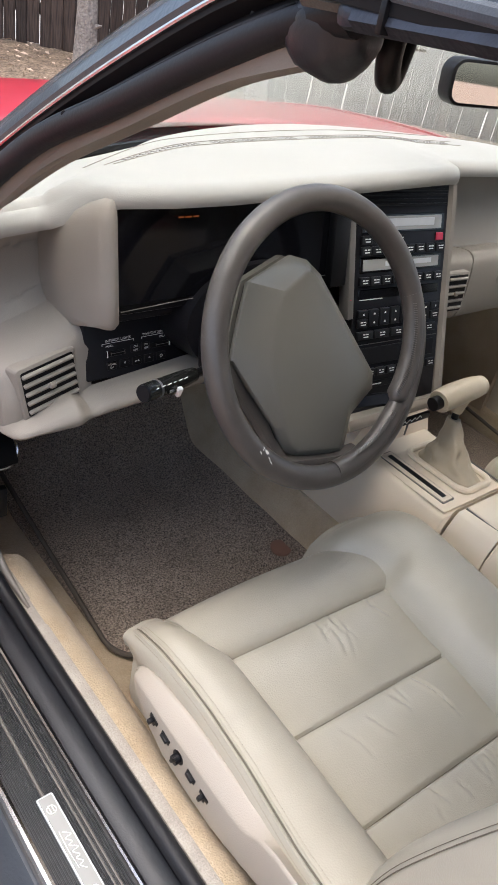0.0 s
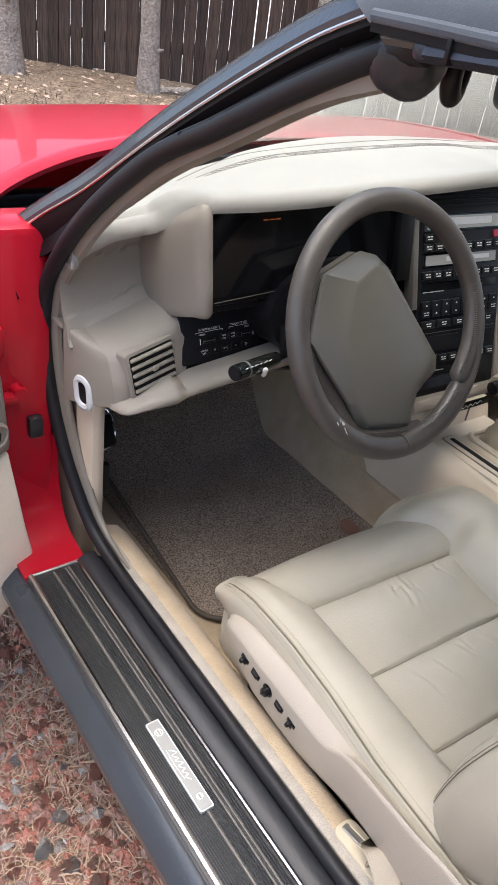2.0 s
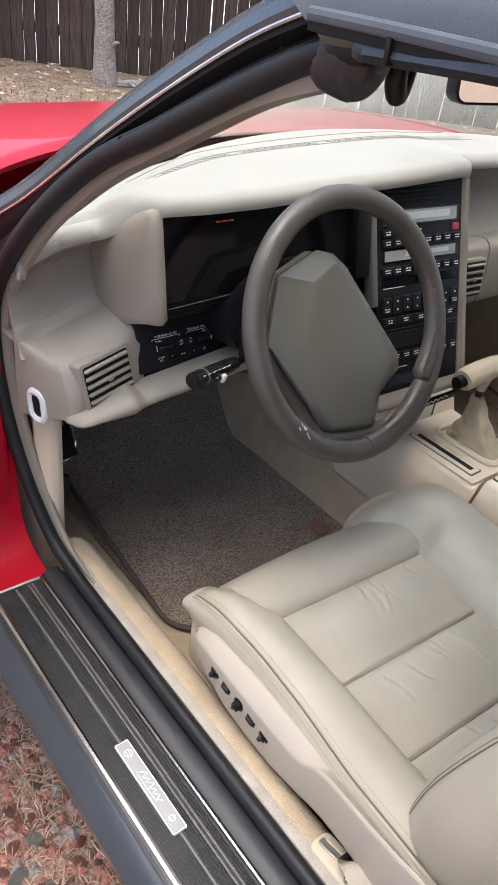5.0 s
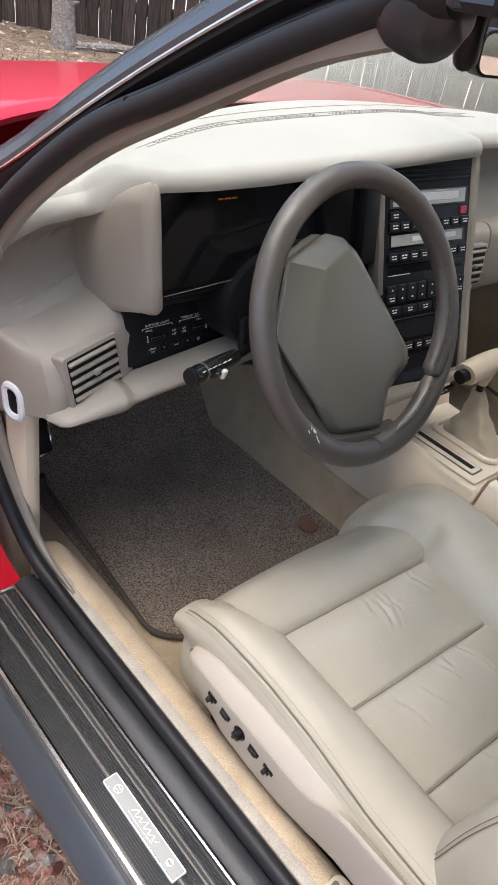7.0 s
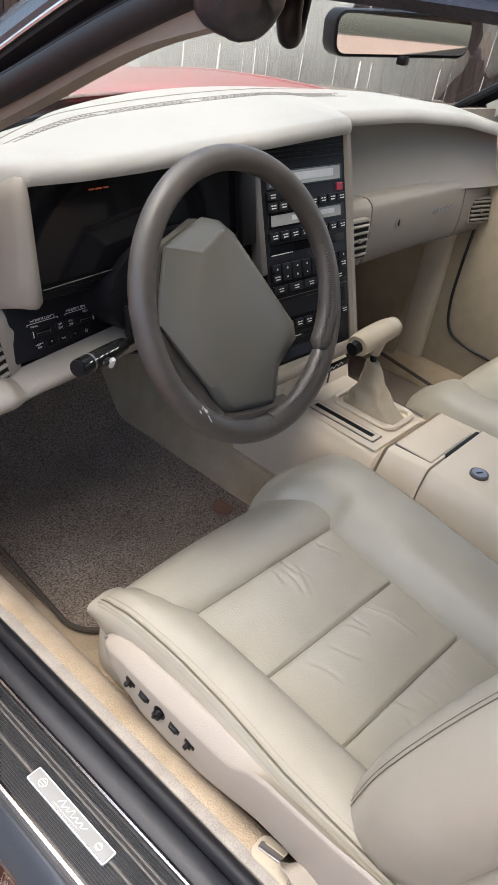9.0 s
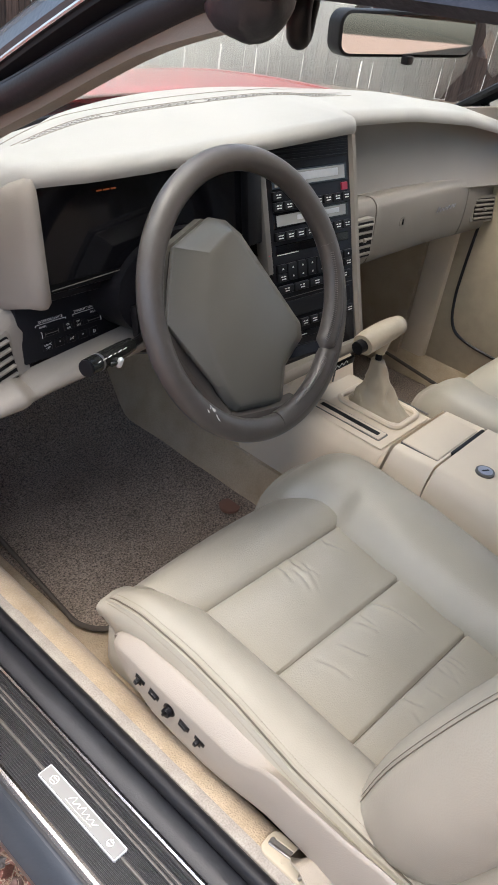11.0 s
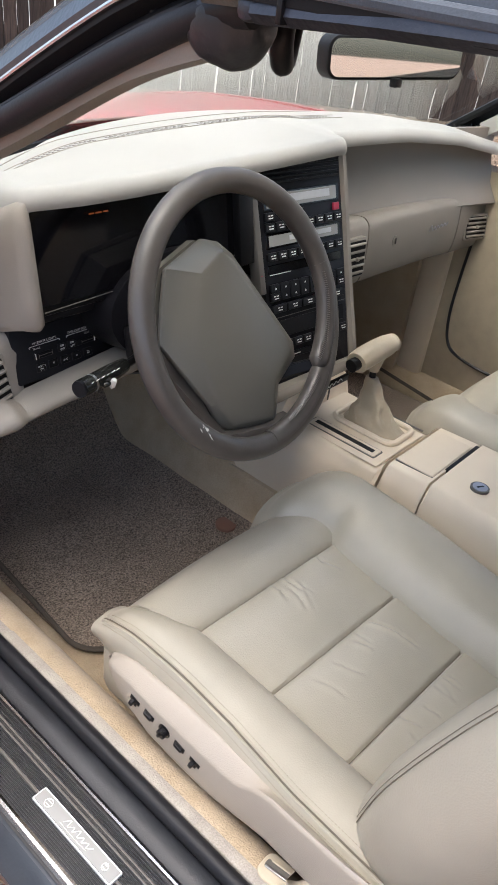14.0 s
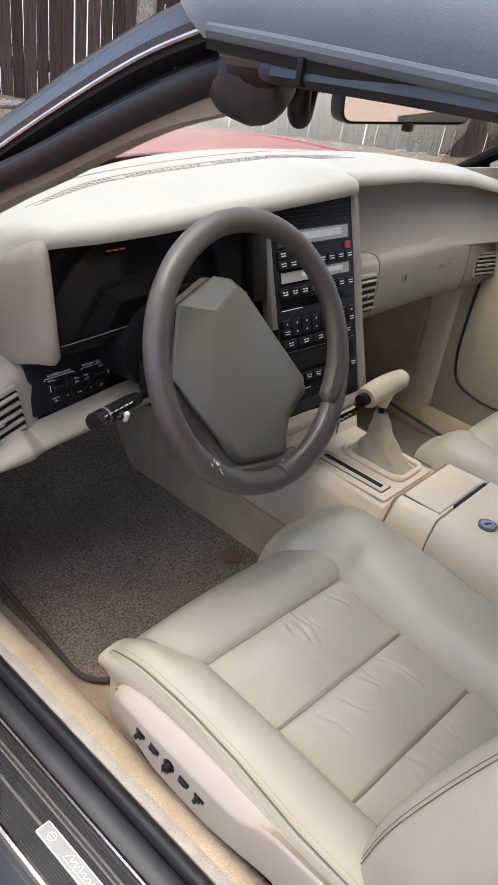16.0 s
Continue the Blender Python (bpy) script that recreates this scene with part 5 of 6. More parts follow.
wheel_part("grip_stitching", threads, GRIPTHREAD, "coarse thread along the grip", 0)

# centre pad: an angular lid with a raised panel over a black gap
shield = [(-0.0880, 0.0820, -0.029), (-0.0053, 0.1058, -0.046), (0.0166, 0.0978, -0.040), (0.0288, 0.0783, -0.030), (0.1037, -0.0576, -0.022), (0.1014, -0.0786, -0.022), (0.0575, -0.1045, -0.022), (0.0349, -0.1545, -0.022), (-0.0519, -0.1366, -0.022), (-0.0661, -0.1221, -0.022), (-0.0757, -0.0936, -0.022), (-0.1275, -0.0030, -0.025), (-0.1100, 0.0392, -0.026)]
panel = [(-0.0491, 0.0652, -0.009), (-0.0125, 0.0840, -0.012), (-0.0030, 0.0850, -0.012), (0.0060, 0.0770, -0.012), (0.0878, -0.0525, -0.016), (0.0860, -0.0681, -0.016), (0.0446, -0.0958, -0.016), (0.0235, -0.1414, -0.016), (-0.0504, -0.1276, -0.017), (-0.0604, -0.1168, -0.017), (-0.0690, -0.0930, -0.016), (-0.0837, -0.0156, -0.011), (-0.0731, 0.0205, -0.009)]
PADC = Vector((-0.005, -0.025, 0))


panel = [(x, y, -0.0122 - 0.03 * x) for x, y, z in panel]


def layer(loop, f, dz):
    return [(PADC.x + (x - PADC.x) * f, PADC.y + (y - PADC.y) * f, z + dz) for x, y, z in loop]


bm = loft([layer(shield, 0.92, -0.010), layer(shield, 0.985, -0.007), shield, panel, layer(panel, 0.93, 0.0016)])
rim_edges = [e for e in bm.edges if all(any((v.co - Vector(p)).length < 1e-5 for p in shield) for v in e.verts)]
panel_edges = [e for e in bm.edges if all(any((v.co - Vector(p)).length < 1e-5 for p in panel) for v in e.verts)]
bmesh.ops.bevel(bm, geom=rim_edges + panel_edges, offset=0.0024, segments=3, profile=0.5, affect='EDGES')
wheel_part("center_pad", bm, PAD, "grey-brown moulded centre pad", 22)
wheel_part("hub_gap", loft([layer(shield, 0.945, -0.030), layer(shield, 0.945, -0.005)]), BLACK)
back = [layer(shield, 0.60, -0.075), layer(shield, 0.95, -0.046), layer(shield, 1.005, -0.026), layer(shield, 0.995, -0.0135)]
wheel_part("hub", loft(back), PAD, "moulded back of the hub")
arm = [(-0.008, -0.007), (0.007, -0.007), (0.009, 0.002), (0.005, 0.006), (-0.008, 0.004)]
wheel_part("spoke", sweep(spline([(-0.160, 0.004, -0.006), (-0.1385, -0.010, -0.024), (-0.1140, -0.040, -0.036), (-0.0905, -0.080, -0.036), (-0.0790, -0.112, -0.030), (-0.0720, -0.146, -0.008)], 8), arm), WHEEL)
wheel_part("spoke", sweep(spline([(-0.082, -0.141, -0.008), (-0.040, -0.1500, -0.014), (0.010, -0.1580, -0.014), (0.050, -0.1580, -0.008)], 6), [(-0.016, -0.012), (0.016, -0.012), (0.015, 0.003), (0.008, 0.007), (-0.010, 0.007)]), WHEEL)
wheel_part("spoke", sweep(spline([(0.050, -0.100, -0.050), (0.080, -0.096, -0.034), (0.116, -0.094, -0.006)], 6), arm), BLACK)
wheel_part("column_boss", sweep([(0, 0, -0.08), (0, 0, -0.16)], disc(0.05, 24)), BLACK)
scuff = bmesh.new()
rnd = random.Random(21)
for k in range(9):
    a, r = radians(222 + rnd.uniform(-4, 4)), RIM - 0.002 + rnd.uniform(-0.006, 0.005)
    c = Vector((r * math.cos(a), r * math.sin(a), math.sqrt(TUBE ** 2 - (r - RIM) ** 2) * 0.94 + 0.0001))
    d = Vector((math.cos(a + 1.2), math.sin(a + 1.2), 0)) * rnd.uniform(0.001, 0.004)
    sweep([c - d, c, c + d], disc(0.0006, 5), up=(0, 0.1, 1), scale=lambda u: 0.3 + math.sin(math.pi * u), bm=scuff)
wheel_part("rim_scuff", scuff, PRINTGREY)

# ---- console ----
console = thing("center_console", (0, 0, 0.3), "beige moulded centre console between the seats", "console")


def console_loft(sections):
    return loft([[(x, y, z) for x, z in prof] for y, prof in sections])


def front_section(z, lift=0.0):
    return [(-0.128, 0.27), (-0.112, 0.38), (-0.098, z - 0.03), (-0.084, z - 0.004), (-0.078, z), (0.092, z), (0.100, z - 0.006), (0.112, z - 0.03), (0.125, 0.38), (0.14, 0.27)]


part("console_body", console_loft([(0.40, front_section(0.56)), (0.262, front_section(0.558)), (0.250, front_section(0.519)), (0.10, front_section(0.512)), (0.062, front_section(0.512)), (0.05, front_section(0.538))]), BEIGE, console, "beige console body")
part("tunnel_carpet", console_loft([(y, [(-0.165, 0.25), (-0.142, 0.31), (-0.118, 0.385), (-0.108, z), (-0.09, z), (-0.09, 0.25)]) for y, z in ((0.85, 0.66), (0.46, 0.64), (0.405, 0.56), (0.36, 0.42), (0.32, 0.388), (0.1, 0.387), (-0.5, 0.387))]), CARPET, console, "tan carpet on the tunnel side")
part("console_box", console_loft([(0.05, front_section(0.512)), (0.044, front_section(0.540)), (-0.0305, front_section(0.543))]), BEIGE, console)
part("armrest_box", console_loft([(-0.0325, front_section(0.538)), (-0.036, front_section(0.546)), (-0.55, front_section(0.552)), (-0.56, front_section(0.53))]), BEIGE, console, "beige lockable console box")
part("box_gap", box((0.030, -0.0315, 0.5385), (0.110, 0.007, 0.0122), 0.001), BLACK, console)
part("cubby_lid", box((0.005, 0.008, 0.5425), (0.136, 0.068, 0.006), 0.003), BEIGE, console, "flat beige cubby lid")
part("lid_gap", box((0.005, 0.008, 0.5405), (0.1385, 0.0702, 0.0056), 0.002), TRIMGREY, console)
lock = part("console_lock", sweep([(-0.034, -0.094, 0.546), (-0.034, -0.094, 0.5505)], disc(0.0150, 24), up=(0, 1, 0)), TRIMGREY, console, "round dark metal lock")
part("lock_face", sweep([(-0.034, -0.094, 0.5505), (-0.034, -0.094, 0.5515)], disc(0.0118, 24), up=(0, 1, 0)), STEEL, lock)
part("lock_slot", box((-0.034, -0.094, 0.5515), (0.012, 0.003, 0.001), 0, (0, 0, -30)), BLACK, lock)
part("script_panel", box((-0.045, 0.206, 0.5990), (0.11, 0.006, 0.012), 0.001), BLACK, console)
part("console_script", sweep(spline([(-0.0880 + 0.00625 * k, 0.2015, 0.5985 + 0.00033 * k + (0.0030 if k % 2 else -0.002)) for k in range(13)], 5), disc(0.0008, 6)), INK, console, "white script")
part("gate_plate", box((0.004, 0.156, 0.5155), (0.155, 0.175, 0.004), 0.002), BEIGE, console, "beige shift plate")
part("gate_frame", slab(rounded(0.026, 0.140, 0.003), 0.003, pose(-0.043, 0.156, 0.5200), 0.001), BEIGE, console)
part("gate_line", slab(rounded(0.031, 0.145, 0.004), 0.002, pose(-0.043, 0.156, 0.5182)), TRIMGREY, console)
part("gate_slot", slab(rounded(0.010, 0.124, 0.001), 0.002, pose(-0.043, 0.156, 0.5206)), BLACK, console)
part("face_seam", box((0.030, 0.2490, 0.540), (0.0014, 0.003, 0.034), 0), TRIMGREY, console)
part("plate_groove", box((0.092, 0.16, 0.5165), (0.004, 0.17, 0.002), 0.0005), TRIMGREY, console)

# ---- gear shifter ----
shifter = thing("gear_shifter", (0.035, 0.15, 0.518), "beige leather T-handle gear selector with a wrinkled leather boot", "gear shifter")
rings = []
for k in range(16):
    u = k / 15
    w, d = 0.033 - 0.024 * u ** 0.6, 0.058 - 0.047 * u ** 0.6
    cx, cy = 0.034, 0.148 + 0.022 * u
    ring = []
    for i in range(36):
        a = i * math.pi / 18
        c, s = math.cos(a), math.sin(a)
        f = 1 + 0.34 * noise.noise((c * 2.4, s * 2.4, u * 4.5)) * math.sin(math.pi * min(1, u + 0.15)) + 0.05 * math.sin(u * 16 + c * 2)
        ring.append((cx + w * f * math.copysign(abs(c) ** 0.7, c), cy + d * f * math.copysign(abs(s) ** 0.7, s), 0.518 + 0.088 * u))
    rings.append(ring)
part("boot", loft(rings), TANLEATHER, shifter, "wrinkled beige leather boot", 60)
part("boot_rim", sweep([(x, y, 0.521) for x, y in rounded(0.078, 0.128, 0.016, 5, 0.034, 0.148)], disc(0.0055, 8), closed=True), BEIGE, shifter)
part("stem", sweep([(0.034, 0.170, 0.60), (0.033, 0.172, 0.645)], disc(0.006, 12), up=(0, 1, 0)), BLACK, shifter)
handle = [(-0.022, 0.176, 0.648), (-0.005, 0.176, 0.651), (0.03, 0.174, 0.656), (0.065, 0.171, 0.660), (0.078, 0.170, 0.661)]
part("handle", sweep(spline(handle, 5), disc(0.021, 16, 0.020), scale=lambda u: 0.82 + 0.18 * math.sin(math.pi * min(1, u * 1.1 + 0.1)) ** 0.5), TANLEATHER, shifter, "beige leather T-handle")
part("handle_neck", sweep([(0.034, 0.171, 0.618), (0.036, 0.172, 0.650)], disc(0.012, 14), up=(0, 1, 0), scale=lambda u: 0.75 + 0.6 * u), TANLEATHER, shifter)
part("release_button", sweep([(-0.020, 0.176, 0.648), (-0.036, 0.177, 0.646)], disc(0.0115, 16)), BLACK, shifter, "glossy black release button")


# ---- seats ----
def soft(d, r):
    """How far a padded edge sinks at the distance d from it."""
    if d >= r:
        return 0.0
    return r - math.sqrt(max(0.0, r * r - (r - d) ** 2))


def cushion_patch(x0, x1, y0, y1, top, r, bulge, n=(14, 12), depth=0.05, wrinkle=0.0, seed=0):
    """A padded panel with rolled edges. x0, x1: its sides as functions of y; top: its height as a function of x and y."""
    rnd = random.Random(seed)
    creases = []
    for _ in range(int(wrinkle * 1000)):
        creases.append((-0.385 + rnd.gauss(0.0, 0.035), y1 - abs(rnd.gauss(0.0, 0.022)) - 0.018, math.pi / 2 + rnd.gauss(0.15, 0.4), rnd.uniform(0.010, 0.028), rnd.uniform(0.0009, 0.0020)))
    if seed == 5:
        creases.append((-0.330, -0.135, 1.85, 0.045, 0.0040))

    def f(u, v):
        y = y0 + (y1 - y0) * v
        a, b = x0(y), x1(y)
        x = a + (b - a) * u
        d = min(x - a, b - x, y - y0, y1 - y)
        y -= 0.012 * u
        z = top(x, y) + bulge * math.sin(math.pi * u) * math.sin(math.pi * v) - soft(d, r)
        if wrinkle:
            z += 0.0012 * noise.noise((x * 22, y * 22, seed))
            for cx, cy, a, half, deep in creases:
                dx, dy = x - cx, y - cy
                along_it, off = dx * math.cos(a) + dy * math.sin(a), dy * math.cos(a) - dx * math.sin(a)
                off += 0.05 * half * math.sin(along_it / half * 3 + cx * 90)
                z -= deep * math.exp(-(off / 0.0022) ** 2) * max(0, 1 - (along_it / half) ** 2)
                z += 0.6 * deep * math.exp(-((off - 0.006) / 0.004) ** 2) * max(0, 1 - (along_it / half) ** 2)
        return x, y, z
    return sheet(f, n[0], n[1], depth)


def insert_z(x, y):
    return lerp([(-0.30, 0.455), (-0.20, 0.466), (-0.09, 0.481), (0.027, 0.497), (0.075, 0.502), (0.12, 0.487), (0.155, 0.445), (0.18, 0.38)], y)


def car_seat(side, label):
    seat = thing("bucket_seat", (side * 0.385, -0.1, 0.27), label, "seat", group="front seats")

    def part(name, bm, mat, parent=None, label="", smooth=35):
        bmesh.ops.scale(bm, vec=(-side, 1, 1), verts=bm.verts)
        return link_part(name, bm, mat, parent, label, smooth)

    left, right = (lambda y: -0.538), (lambda y: -0.264)
    part("cushion_panel", cushion_patch(left, right, -0.092, 0.025, insert_z, 0.0060, 0.011, (110, 46), wrinkle=0.010, seed=2), LEATHER, seat, "creased beige leather panel")
    part("cushion_panel", cushion_patch(left, right, -0.205, -0.092, insert_z, 0.0060, 0.012, (110, 46), wrinkle=0.005, seed=5), LEATHER, seat, "creased beige leather panel")
    part("cushion_panel", cushion_patch(left, right, -0.34, -0.205, insert_z, 0.0060, 0.006, (110, 46), wrinkle=0.008, seed=9), LEATHER, seat)
    # front roll, bent down over the edge
    def front(u, v):
        x = -0.560 + 0.315 * u
        prof = spline([(0, 0.022, 0.478), (0, 0.032, 0.499), (0, 0.058, 0.509), (0, 0.090, 0.506), (0, 0.118, 0.488), (0, 0.136, 0.455), (0, 0.142, 0.40), (0, 0.130, 0.34)], 6)
        p = prof[min(len(prof) - 1, round(v * (len(prof) - 1)))]
        return x, p.y - 0.012 * min(1, max(0, (x + 0.538) / 0.274)) * (1 - v) + 0.006 * v * math.sin(math.pi * u), p.z + 0.004 * math.sin(math.pi * u) * min(1, 8 * v)
    part("front_roll", sheet(front, 24, 42, 0.02), LEATHER, seat, "rolled front edge of the cushion")

    # bolsters: a section of (across, height) carried along y, which dives at its round nose
    def bolster(section, crest, nose, depth):
        rings = []
        for k in range(60):
            y = -0.40 + (nose + 0.40) * (k / 59) ** 0.8
            lead = min(1.0, max(0.0, (y - (nose - 0.085)) / 0.085))
            f = max(0.46, math.sqrt(max(0.0, 1 - lead ** 2)))
            pts = section(y)
            mid = sum(p[0] for p in pts) / len(pts)
            z = line(crest, y)
            ring = spline([(mid + (px - mid) * (0.72 + 0.28 * f), y, z - depth + (pz + depth) * f - 0.018 * lead ** 2) for px, pz in pts], 3, True)
            rings.append(ring)
        return loft(rings)

    def outer_edge(y):
        return line([(-0.40, -0.620), (-0.29, -0.619), (-0.19, -0.617), (-0.10, -0.610), (-0.03, -0.607), (0.04, -0.608), (0.09, -0.610), (0.15, -0.606)], y)

    def left_section(y):
        e = outer_edge(y)
        i = line([(-0.40, -0.533), (0.025, -0.533), (0.05, -0.544), (0.10, -0.552)], y)
        return [(i + 0.004, -0.075), (i + 0.005, -0.034), (i - 0.004, -0.016), (i - 0.018, -0.005), ((i + e) / 2 - 0.004, 0.0), (e + 0.014, -0.003), (e + 0.002, -0.0065), (e - 0.005, -0.014), (e - 0.008, -0.027), (e - 0.006, -0.045), (e + 0.006, -0.075)]

    def right_section(y):
        i = line([(-0.40, -0.270), (-0.21, -0.268), (0.0, -0.266), (0.025, -0.252), (0.06, -0.262), (0.10, -0.290)], y)
        o = line([(-0.40, -0.150), (0.05, -0.128), (0.12, -0.138), (0.16, -0.165)], y)
        return [(i - 0.006, -0.110), (i - 0.006, -0.060), (i + 0.004, -0.036), (i + 0.026, -0.012), ((i + o) / 2 - 0.008, 0.0), (o - 0.030, -0.003), (o - 0.010, -0.018), (o, -0.045), (o - 0.002, -0.085), (o - 0.02, -0.115)]

    lz = [(-0.40, 0.488), (-0.30, 0.496), (-0.20, 0.503), (-0.10, 0.514), (0.0, 0.521), (0.06, 0.522), (0.20, 0.520)]
    rz = [(-0.40, 0.500), (-0.20, 0.522), (-0.08, 0.538), (0.03, 0.545), (0.20, 0.545)]
    part("side_bolster", bolster(left_section, lz, 0.136, 0.040), LEATHER, seat, "padded leather side bolster", 60)
    part("side_bolster", bolster(right_section, rz, 0.146, 0.060), LEATHER, seat, "padded leather side bolster", 60)

    def on_bolster(y, off, lift):
        lead = min(1.0, max(0.0, (y - 0.051) / 0.085))
        f = max(0.46, math.sqrt(1 - lead ** 2))
        return Vector((outer_edge(y) + off + 0.016 * (1 - f), y, line(lz, y) - 0.040 + (0.0338 + lift) * f - 0.018 * lead ** 2 + 0.0004))
    ys = [0.124 - 0.50 * (k / 90) for k in range(91)]
    part("piping", sweep([on_bolster(y, -0.0012, 0.0004) for y in ys], disc(0.0021, 6)), LEATHER, seat)
    part("piping", sweep([on_bolster(y, 0.0048, 0.0024) for y in ys], disc(0.0018, 6)), LEATHER, seat)
    part("seam", sweep([on_bolster(y, 0.0018, 0.0020) for y in ys], disc(0.0011, 5)), STITCH, seat)
    for off, lift in ((0.0100, 0.0036), (-0.0055, -0.0040)):
        stitches = bmesh.new()
        for k in range(112):
            y = 0.118 - 0.0043 * k
            sweep([on_bolster(y, off, lift), on_bolster(y - 0.0026, off, lift)], disc(0.00045, 4), bm=stitches)
        part("stitching", stitches, THREAD, seat)
    for y in (0.025, -0.092, -0.205):
        part("seam", sweep([(-0.534, y, insert_z(0, y) - 0.0062), (-0.268, y - 0.012, insert_z(0, y - 0.012) - 0.0062)], disc(0.0011, 6)), STITCH, seat)
    # cushion base and the plastic side with its switches
    part("cushion_base", box((-0.385, -0.10, 0.405), (0.44, 0.46, 0.10), 0.02), LEATHER, seat)
    rings = []
    for y, zr, zt, zb, xo in ((0.088, 0.462, 0.468, 0.455, -0.618), (0.080, 0.472, 0.478, 0.449, -0.628), (0.065, 0.477, 0.487, 0.443, -0.633), (0.040, 0.479, 0.494, 0.428, -0.635), (0.0, 0.477, 0.495, 0.412, -0.636), (-0.045, 0.475, 0.496, 0.407, -0.636),
                              (-0.09, 0.473, 0.493, 0.405, -0.636), (-0.12, 0.472, 0.491, 0.408, -0.636), (-0.135, 0.474, 0.491, 0.411, -0.636), (-0.145, 0.480, 0.4915, 0.414, -0.637), (-0.157, 0.489, 0.4905, 0.417, -0.637), (-0.170, 0.496, 0.4905, 0.421, -0.638),
                              (-0.185, 0.501, 0.490, 0.425, -0.639), (-0.22, 0.502, 0.488, 0.425, -0.640), (-0.275, 0.504, 0.484, 0.42, -0.641), (-0.31, 0.510, 0.484, 0.41, -0.642), (-0.42, 0.512, 0.484, 0.40, -0.644)):
        rings.append([(-0.600, y, zb + 0.004), (xo + 0.010, y, zb - 0.001), (xo + 0.003, y, zb + 0.004), (xo, y, zb + 0.012), (xo, y, zr - 0.006), (xo + 0.0008, y, zr - 0.0015), (xo + 0.003, y, zr + 0.0005), (-0.622, y, zt - 0.0015), (-0.617, y, zt), (-0.612, y, zt - 0.003), (-0.600, y, zt - 0.014)])
    shell = part("side_panel", loft(rings), SEATSIDE, seat, "beige plastic seat side with power switches", 50)
    for k, y in enumerate((0.022, -0.003, -0.029, -0.054, -0.079)):
        z = 0.458 - 0.0028 * k
        if k == 2:
            part("switch_well", sweep([(-0.632, y, z), (-0.6366, y, z)], disc(0.0092, 18), up=(0, 0, 1)), BLACK, shell)
            part("seat_switch", sweep([(-0.634, y, z), (-0.643, y, z - 0.001)], disc(0.0060, 14), up=(0, 0, 1)), CHARCOAL, shell)
            part("switch_lever", box((-0.6425, y, z), (0.004, 0.004, 0.015), 0.001, (30, 0, 0)), BLACK, shell)
        elif k in (0, 4):
            part("switch_well", box((-0.6342, y, z), (0.005, 0.016, 0.0075), 0.0008, (10, 0, 0)), BLACK, shell)
            part("switch_well", box((-0.6341, y + 0.001, z - 0.006), (0.005, 0.0075, 0.008), 0.0008, (10, 0, 0)), BLACK, shell)
            part("seat_switch", box((-0.6385, y + 0.002, z - 0.002), (0.008, 0.0055, 0.0075), 0.001, (15, 0, 0)), CHARCOAL, shell)
        else:
            part("switch_well", box((-0.6340, y, z), (0.006, 0.0165, 0.0095), 0.0008, (12, 0, 0)), BLACK, shell)
            part("seat_switch", box((-0.6375, y, z + 0.001), (0.006, 0.0125, 0.0055), 0.001, (12, 0, 0)), CHARCOAL, shell)
    part("seat_track", box((-0.545, -0.15, 0.315), (0.05, 0.46, 0.09), 0.006), BLACK, seat)
    part("seat_track", box((-0.22, -0.15, 0.315), (0.05, 0.46, 0.09), 0.006), BLACK, seat)
    # backrest
    def back_front(z):
        return -0.315 - 0.34 * (z - 0.46)
    bm = bmesh.new()
    rings = []
    for k in range(24):
        z = 0.44 + 0.62 * k / 23
        w = lerp([(0.44, 0.225), (0.6, 0.235), (0.85, 0.22), (1.0, 0.17), (1.06, 0.12)], z)
        y = back_front(z)
        d = lerp([(0.44, 0.07), (0.8, 0.06), (1.06, 0.03)], z)
        rings.append([(-0.385 + w * math.copysign(abs(math.cos(t)) ** 0.6, math.cos(t)), y - d + d * math.copysign(abs(math.sin(t)) ** 0.7, math.sin(t)), z) for t in [i * math.pi / 14 for i in range(28)]])
    part("backrest", loft(rings), LEATHER, seat, "beige leather backrest")
    for s in (-1, 1):
        path = spline([(-0.385 + s * 0.165, -0.30, 0.475), (-0.385 + s * 0.185, -0.315, 0.52), (-0.385 + s * 0.195, -0.335, 0.60), (-0.385 + s * 0.195, -0.375, 0.72), (-0.385 + s * 0.18, -0.44, 0.88), (-0.385 + s * 0.14, -0.49, 1.0)], 8)
        part("back_bolster", sweep(path, disc(0.052, 20, 0.058), up=(0, 1, 0), scale=lambda u: 0.75 + 0.35 * math.sin(math.pi * min(1, u + 0.12)) ** 0.6), LEATHER, seat, "padded leather backrest bolster")
        swell = lambda u: 0.75 + 0.35 * math.sin(math.pi * min(1, u + 0.12)) ** 0.6
        for turn, r in ((1.05, 0.0005), (1.14, 0.0003)):
            ring = [(0.0523 * math.cos(turn) * -s + dx, 0.0583 * math.sin(turn) + dy) for dx, dy in disc(r, 5)]
            part("seam", sweep(path, ring, up=(0, 1, 0), scale=swell), STITCH, seat)
    return seat


link_part = part
car_seat(-1, "beige leather driver's bucket seat with stitched creased panels")
car_seat(1, "beige leather passenger bucket seat beside the console")

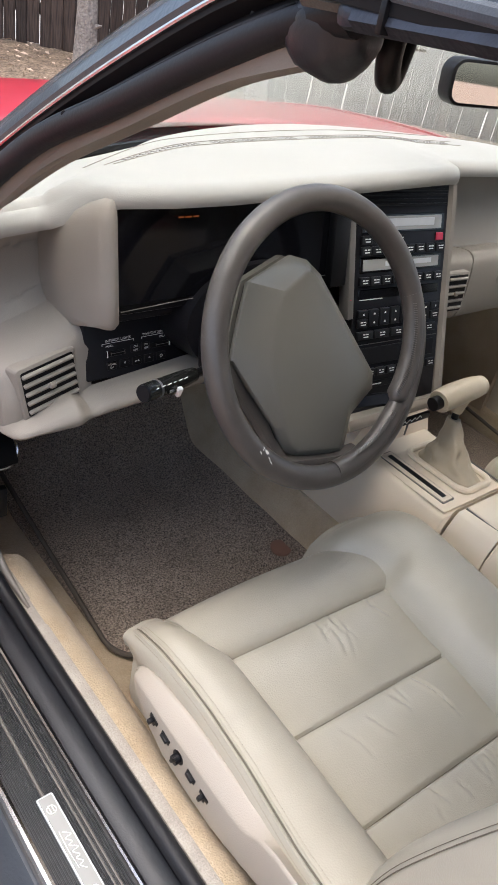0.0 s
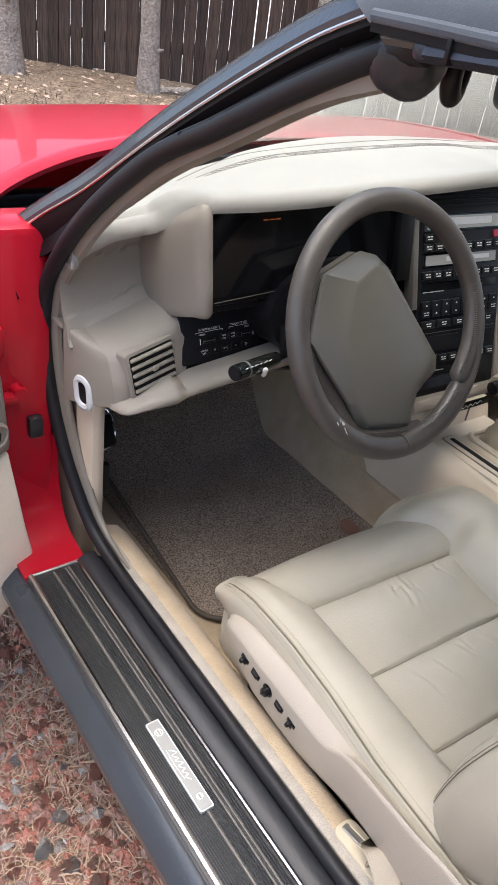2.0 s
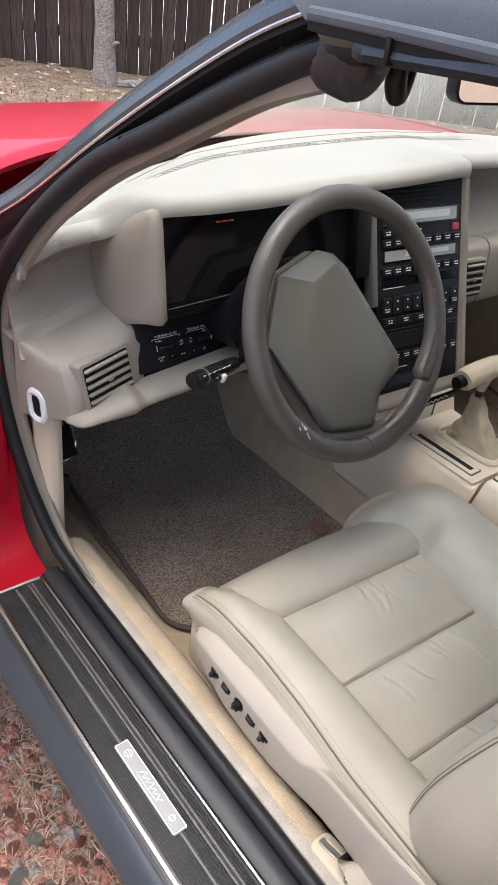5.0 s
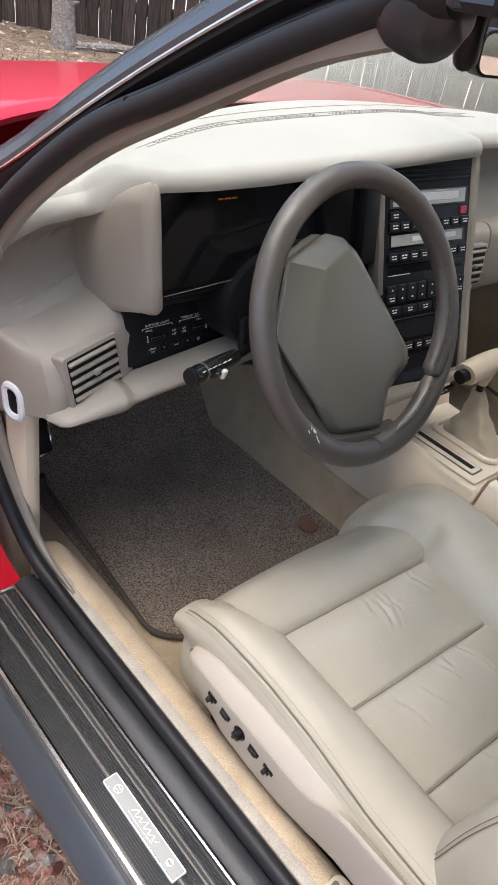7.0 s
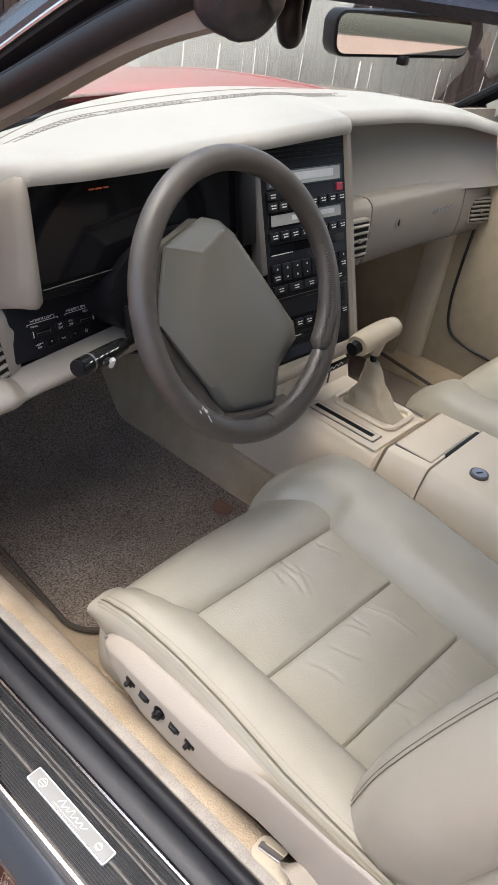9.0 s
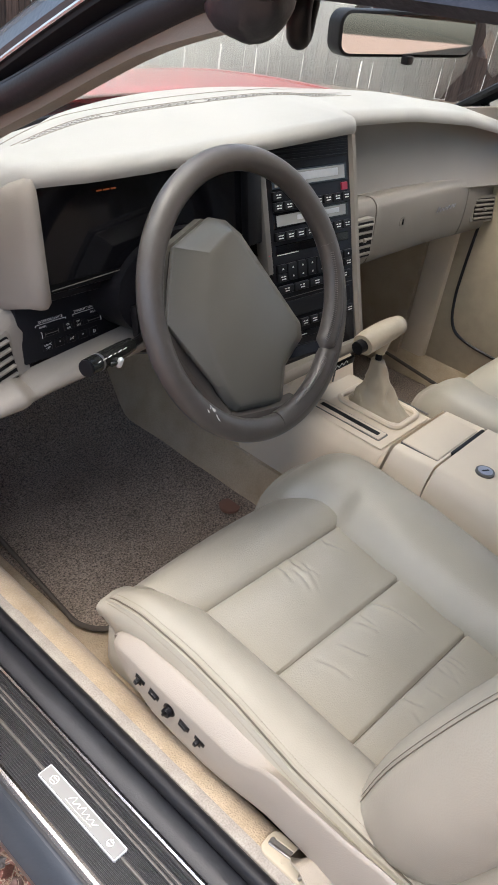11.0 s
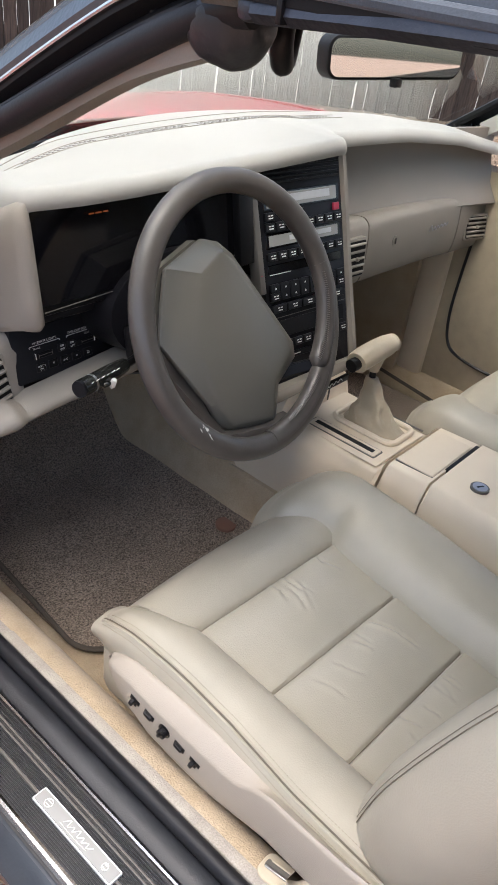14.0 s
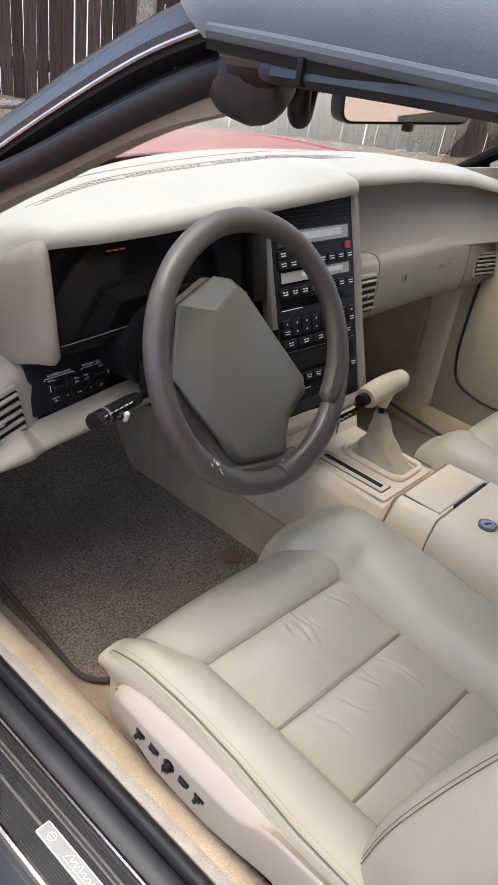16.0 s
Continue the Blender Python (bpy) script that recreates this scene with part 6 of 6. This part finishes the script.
# ---- mats ----
def floor_mat(x0, x1, y0, y1, label):
    m = thing("floor_mat", ((x0 + x1) / 2, (y0 + y1) / 2, 0.26), label, "floor mat", group="car mats")
    pts = rounded(x1 - x0, y1 - y0, 0.06, 6, (x0 + x1) / 2, (y0 + y1) / 2)
    def f(u, v):
        x, y = x0 + (x1 - x0) * u, y0 + (y1 - y0) * v
        r = 0.06
        cx, cy = min(max(x, x0 + r), x1 - r), min(max(y, y0 + r), y1 - r)
        d = math.hypot(x - cx, y - cy)
        if d > r:
            x, y = cx + (x - cx) * r / d, cy + (y - cy) * r / d
        return x, y, floor_z(x, y) + 0.006 + 0.002 * noise.noise((x * 12, y * 12, 2))
    part("mat_surface", sheet(f, 30, 34, 0.008), MAT, m, "brown-grey flecked pile")
    part("binding", sweep([(x, y, floor_z(x, y) + 0.005) for x, y in pts], disc(0.0045, 8), closed=True), MATEDGE, m, "stitched edge binding")
    return m


dm = floor_mat(-0.538, -0.105, 0.225, 0.80, "brown-grey pile mat with bound edge on the driver's floor")
part("mat_button", sweep([(-0.172, 0.291, floor_z(-0.172, 0.291) + 0.006), (-0.172, 0.291, floor_z(-0.172, 0.291) + 0.011)], disc(0.020, 20), up=(0, 1, 0)), BUTTON, dm, "round tan plastic mat fastener")
floor_mat(0.12, 0.622, 0.10, 0.80, "brown-grey pile mat on the passenger's floor")
part("floor_vent", box((-0.119, 0.345, 0.366), (0.006, 0.074, 0.044), 0.003, (0, 18, 0)), TANLEATHER, console, "beige slotted floor vent")
for k in range(6):
    part("vent_slit", box((-0.1252 + 0.0016 * k, 0.345, 0.352 + 0.005 * k), (0.004, 0.060, 0.0016), 0, (0, 18, 0)), TRIMGREY, console)

# ---- mirror ----
mirror = thing("rear_view_mirror", (0.02, 0.27, 1.15), "black-framed rear-view mirror hanging inside the windscreen", "mirror")
MM = Matrix.Translation((0.0, 0.228, 1.103)) @ Matrix.Rotation(radians(-24), 4, 'Z') @ pose(0, 0, 0, 87, 0, 0) @ Matrix.Rotation(radians(3), 4, 'Z')
part("mirror_shell", slab(rounded(0.228, 0.057, 0.019, 6), 0.03, MM, 0.004), BLACK, mirror, "black plastic shell")
part("mirror_glass", slab(rounded(0.219, 0.048, 0.014, 6), 0.001, MM @ Matrix.Translation((0, 0, 0.0015))), MIRROR, mirror, "silvered mirror glass")
part("mirror_tab", box((0.0, 0.224, 1.072), (0.016, 0.012, 0.012), 0.002), BLACK, mirror)
part("mirror_arm", sweep(spline([(0.005, 0.25, 1.11), (0.01, 0.27, 1.14), (0.01, 0.262, 1.175)], 5), disc(0.008, 10)), BLACK, mirror)

# ---- belt anchor ----
belt = thing("seat_belt", (-0.625, -0.25, 0.40), "beige seat belt webbing with plastic anchor cover on sill carpet", "seat belt")
part("anchor_cover", slab(rounded(0.032, 0.100, 0.010, 4), 0.006, pose(-0.6405, -0.243, 0.4075, 0, 4, 2), 0.002), BELTPLATE, belt, "pale yellow-beige plastic anchor cover")
part("anchor_slot", slab(rounded(0.0105, 0.052, 0.003), 0.001, pose(-0.6385, -0.223, 0.4081, 0, 4, 8)), TRIMGREY, belt)
part("slot_edge", box((-0.6425, -0.222, 0.4085), (0.0030, 0.046, 0.0030), 0.001, (0, 4, 8)), STEEL, belt)
part("slot_edge", box((-0.6335, -0.224, 0.4085), (0.0022, 0.046, 0.0024), 0.001, (0, 4, 8)), BELTPLATE, belt)
part("cover_screw", sweep([(-0.650, -0.222, 0.407), (-0.650, -0.222, 0.4092)], disc(0.0026, 10), up=(0, 1, 0)), BELTPLATE, belt)
part("cover_latch", box((-0.6310, -0.262, 0.4095), (0.006, 0.012, 0.004), 0.001, (0, 4, 8)), BUTTON, belt)
web = [Vector((-0.6385, -0.243, 0.405)), Vector((-0.6400, -0.240, 0.422)), Vector((-0.6430, -0.247, 0.433)), Vector((-0.6480, -0.262, 0.430)), Vector((-0.6530, -0.280, 0.418)), Vector((-0.6540, -0.300, 0.4115)), Vector((-0.6500, -0.330, 0.4105)), Vector((-0.645, -0.42, 0.410))]
part("webbing", sweep(spline(web, 6), [(-0.0145, -0.0016), (0.0145, -0.0016), (0.0155, 0.0), (0.0145, 0.0016), (-0.0145, 0.0016), (-0.0155, 0.0)]), BELT, belt, "folded beige belt webbing")
